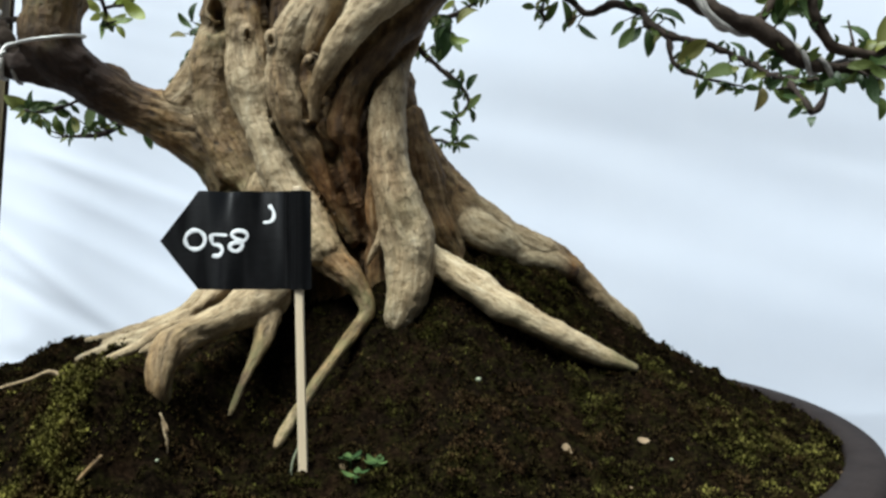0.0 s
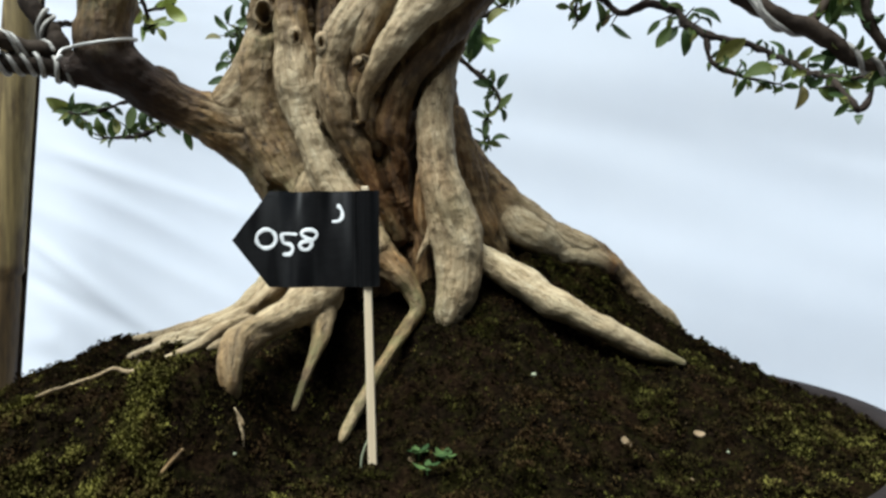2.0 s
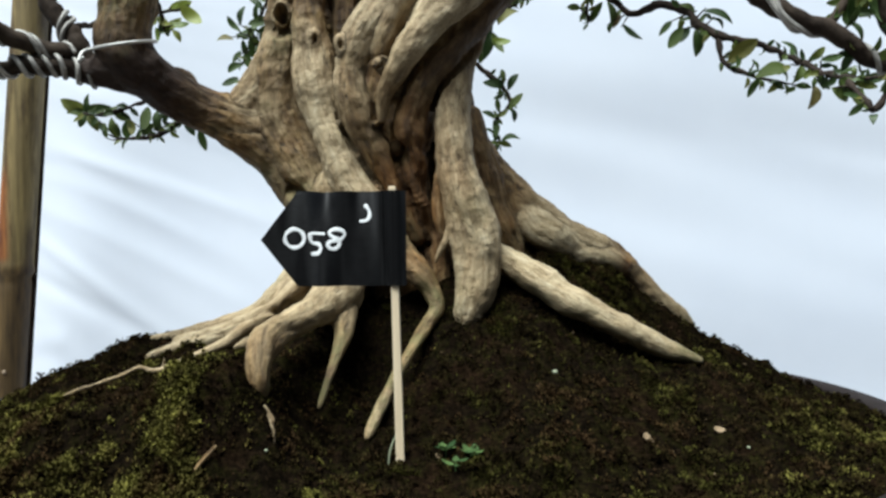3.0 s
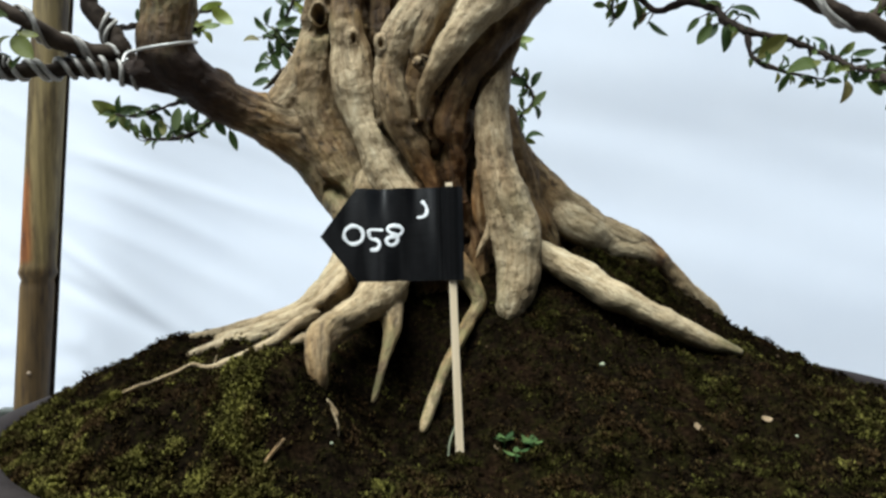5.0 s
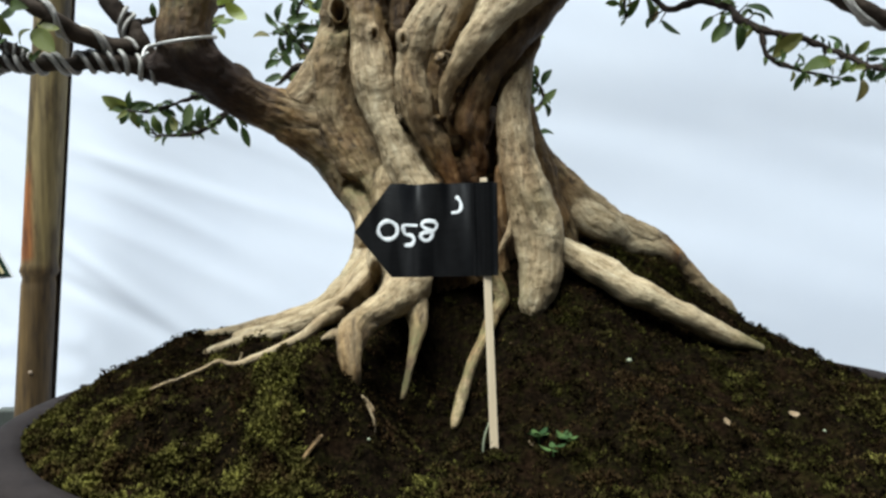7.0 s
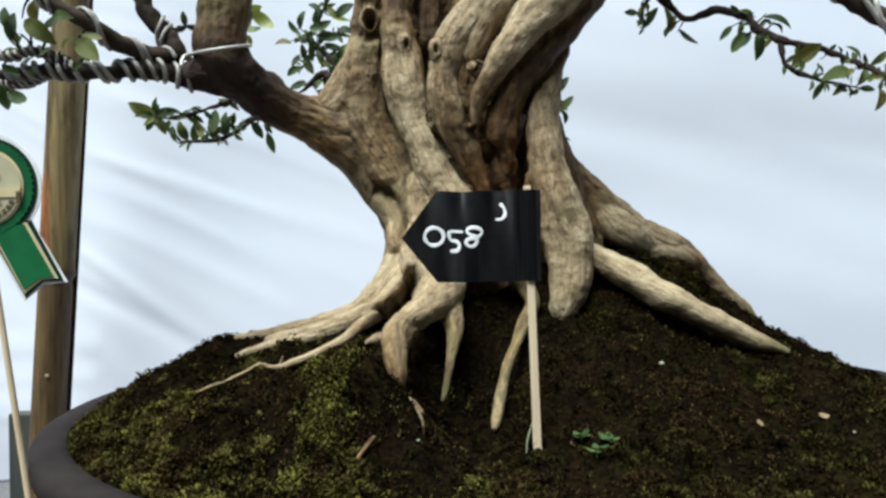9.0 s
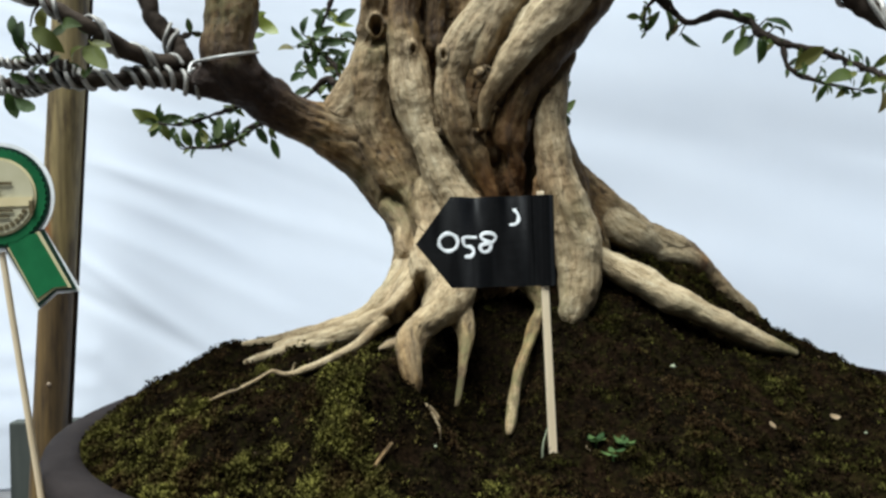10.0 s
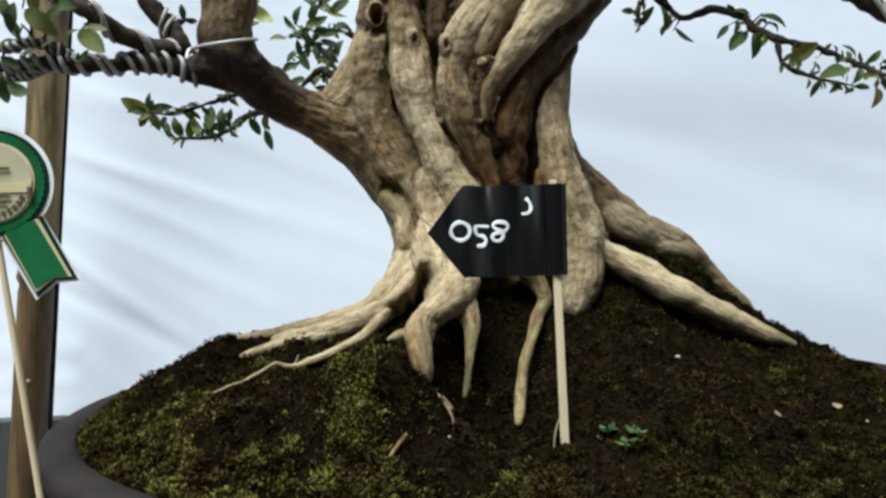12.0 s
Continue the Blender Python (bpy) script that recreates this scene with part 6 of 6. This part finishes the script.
    box(bm, -0.0022, 0.0022, -0.0014, 0.0014, 0, 1)
    for v in bm.verts:
        s = v.co.z
        v.co = Vector((v.co.x * (1.05 - 0.15 * s) - 0.0722 - 0.0038 * s, v.co.y + 0.3375 + 0.0011 * s, 0.868 + (1.0325 - 0.868) * s))
    part("stick", bevelled(bm, 0.0004), WOODSTICK, flag, "pale split bamboo stick", smooth=False)


build_flag()

# ---- award rosette ----
award = tagged(new("award_rosette"), "green and gold printed card award rosette on a thin stick", "award")


def disc(name, r, y, mat, parent, label="", scallop=0.0, n=96, thick=0.0006):
    bm = bmesh.new()
    ring = []
    for j in range(n):
        t = 2 * math.pi * j / n
        k = r * (1 + scallop * math.cos(t * 48))
        ring.append(bm.verts.new((-0.379 + k * math.cos(t), y, 1.036 + k * math.sin(t))))
    f = bm.faces.new(ring)
    ext = bmesh.ops.extrude_face_region(bm, geom=[f])
    bmesh.ops.translate(bm, vec=(0, -thick, 0), verts=[g for g in ext["geom"] if isinstance(g, bmesh.types.BMVert)])
    bmesh.ops.recalc_face_normals(bm, faces=bm.faces[:])
    return part(name, bm, mat, parent, label, smooth=False)


def flat(name, pts, y, mat, parent, label="", thick=0.0006):
    bm = bmesh.new()
    f = bm.faces.new([bm.verts.new((x, y, z)) for x, z in pts])
    ext = bmesh.ops.extrude_face_region(bm, geom=[f])
    bmesh.ops.translate(bm, vec=(0, -thick, 0), verts=[g for g in ext["geom"] if isinstance(g, bmesh.types.BMVert)])
    bmesh.ops.recalc_face_normals(bm, faces=bm.faces[:])
    return part(name, bm, mat, parent, label, smooth=False)


def build_award():
    y = 0.345
    card = disc("card", 0.0305, y, WHITECARD, award, "white card backing", n=192)
    disc("outer_ring", 0.0284, y - 0.0007, DARKCARD, award, "dark green printed border")
    disc("pleated_ring", 0.0265, y - 0.0014, GREENCARD, award, "green pleated ring", 0.018, 384)
    disc("inner_ring", 0.0218, y - 0.0021, GOLDCARD, award, "thin gold ring")
    disc("medallion", 0.0208, y - 0.0028, CREAMCARD, award, "cream and gold centre")
    flat("banner", [(-0.3995, 1.0305), (-0.3585, 1.0305), (-0.3585, 1.0355), (-0.3995, 1.0355)], y - 0.0035, GOLDCARD, award, "gold banner band")
    flat("banner_fold", [(-0.3605, 1.0265), (-0.3582, 1.0265), (-0.3582, 1.0335), (-0.3605, 1.0335)], y - 0.0036, INK, award)
    for x0, x1, z, h in ((-0.388, -0.3695, 1.0425, 0.0016), (-0.392, -0.369, 1.0275, 0.0014), (-0.385, -0.376, 1.0385, 0.001), (-0.389, -0.371, 1.0245, 0.001)):
        flat("print_bar", [(x0, z), (x1, z), (x1, z + h), (x0, z + h)], y - 0.0042, INK, award)
    for i in range(9):
        a = radians(-112 + 10.5 * i)
        c = Vector((-0.379 + 0.0178 * math.cos(a), 1.036 + 0.0178 * math.sin(a)))
        u, w = Vector((-math.sin(a), math.cos(a))) * 0.0011, Vector((math.cos(a), math.sin(a))) * 0.0012
        flat("print_bar", [tuple(c - u - w), tuple(c + u - w), tuple(c + u + w), tuple(c - u + w)], y - 0.0036, INK, award)
    for sgn in (1, -1):
        def tail(grow, mid):
            p = [(0.010, -0.022), (0.024, -0.018), (0.0425 + grow, -0.0530 - grow * 0.4), (0.0305, -0.0535 - mid), (0.0205 - grow * 0.6, -0.0625 - grow), (0.001 - grow, -0.026)]
            q = [(-0.379 + sgn * a, 1.036 + b) for a, b in p]
            return q if sgn > 0 else q[::-1]
        flat("ribbon_tail", tail(0.0012, 0.0012), y + 0.0007, WHITECARD, award, "white card edge of the ribbon tail")
        flat("ribbon_tail", tail(-0.0006, -0.0005), y - 0.00, DARKCARD, award, "dark printed border of the ribbon tail")
        q = [(0.0105, -0.022), (0.0222, -0.0195), (0.0390, -0.0512), (0.0300, -0.0520), (0.0205, -0.0592), (0.0032, -0.026)]
        r = [(-0.379 + sgn * a, 1.036 + b) for a, b in q]
        flat("ribbon_tail", r if sgn > 0 else r[::-1], y - 0.0006, GOLDCARD, award, "gold line along the ribbon tail")
        q = [(0.0115, -0.022), (0.0208, -0.0205), (0.0372, -0.0505), (0.0296, -0.0512), (0.0205, -0.0572), (0.0050, -0.0265)]
        r = [(-0.379 + sgn * a, 1.036 + b) for a, b in q]
        flat("ribbon_tail", r if sgn > 0 else r[::-1], y - 0.0012, GREENCARD, award, "satin green ribbon tail")
    v, f = tube([(-0.3815, 0.3475, 1.02, 0.0017), (-0.379, 0.3475, 1.0, 0.0017), (-0.3605, 0.3465, 0.868, 0.0018), (-0.3512, 0.346, 0.8015, 0.0018)], 10, 0.01)
    link("stick", from_lists("stick", v, f), WOODSTICK, award, "thin pale round stick")


build_award()

# ---- small things on the soil ----


def on_soil(x, y):
    return mound(x, y) + relief(x, y)


def build_litter():
    rnd = random.Random(4)
    TAN = noisy("dry_leaf", (0.13, 0.085, 0.045), (0.30, 0.215, 0.12), 300, 0.7, bumpy=0.3)
    WEED = random_material("weed_leaf", [(0.0, (0.025, 0.055, 0.018)), (1.0, (0.085, 0.14, 0.045))], 0.75, 400, translucent=0.25, spec=0.15)
    SEED = noisy("pale_seed", (0.17, 0.19, 0.12), (0.34, 0.36, 0.26), 500, 0.8, spec=0.1)
    dry = leaf_mesh(77)
    dry.materials.append(TAN)
    weed = leaf_mesh(78)
    weed.materials.append(WEED)
    for x, y, s, a in ((0.072, 0.368, 0.013, 25), (0.117, 0.380, 0.008, 10), (-0.052, 0.340, 0.007, 60), (0.15, 0.36, 0.006, 120), (-0.01, 0.345, 0.006, 200), (0.10, 0.345, 0.006, 80)):
        ob = tagged(new("dry_leaf", dry), "small dry tan leaf lying on the soil", "leaf", "dry leaf litter")
        ob.matrix_basis = pose(x, y, on_soil(x, y) + 0.0012, 35, 5, a) @ Matrix.Diagonal((s, s * 1.3, s, 1))
    for cx, cy, k in ((-0.048, 0.338, 7), (-0.034, 0.330, 6), (-0.043, 0.322, 4)):
        p = tagged(new("seedling"), "tiny light green weed seedling rooted in the soil", "seedling", "weed seedlings")
        for i in range(k):
            a = 360 * i / k + rnd.uniform(-20, 20)
            s = rnd.uniform(0.005, 0.0085)
            r = s * 0.6
            x, y = cx + r * math.cos(radians(a)), cy + r * math.sin(radians(a))
            ob = new("leaf", weed)
            ob.parent = p
            ob.matrix_basis = pose(x, y, on_soil(cx, cy) + 0.003 + rnd.uniform(0, 0.002), 0, -rnd.uniform(5, 35), a) @ Matrix.Diagonal((s, s * 1.5, s, 1))
        v, f = tube([(cx, cy, on_soil(cx, cy) - 0.002, 0.0007), (cx, cy, on_soil(cx, cy) + 0.0035, 0.0005)], 6, 0.002)
        link("stalk", from_lists("stalk", v, f), WEED, p)
    for x, y, s in ((0.022, 0.402, 0.0018), (-0.139, 0.316, 0.0009), (0.13, 0.37, 0.001)):
        bm = bmesh.new()
        bmesh.ops.create_icosphere(bm, subdivisions=2, radius=s)
        for v in bm.verts:
            v.co *= 1 + 0.2 * noise.noise(v.co * 900)
            v.co.z *= 0.8
        bmesh.ops.translate(bm, vec=(x, y, on_soil(x, y) + s * 0.5), verts=bm.verts[:])
        tagged(part("pale_pebble", bm, SEED), "tiny pale grit grain on the soil", "pebble", "pale grit grains")
    v, f = tube([(-0.0790, 0.3370, on_soil(-0.0790, 0.3370) - 0.002, 0.0005), (-0.0780, 0.3380, 0.8900, 0.0006), (-0.0750, 0.3400, 0.8980, 0.0003)], 5, 0.003)
    tagged(link("grass_blade", from_lists("grass_blade", v, f), SEED), "thin pale blade of grass beside the flag stick", "grass")
    x, y = 0.234, 0.562
    bm = bmesh.new()
    bmesh.ops.create_icosphere(bm, subdivisions=3, radius=0.0055)
    for v in bm.verts:
        v.co *= 1 + 0.35 * noise.noise(v.co * 300)
    bmesh.ops.translate(bm, vec=(x, y, on_soil(x, y) + 0.004), verts=bm.verts[:])
    tagged(part("soil_clod", bm, SOIL), "small dark clod of soil on the mound", "soil")


build_litter()
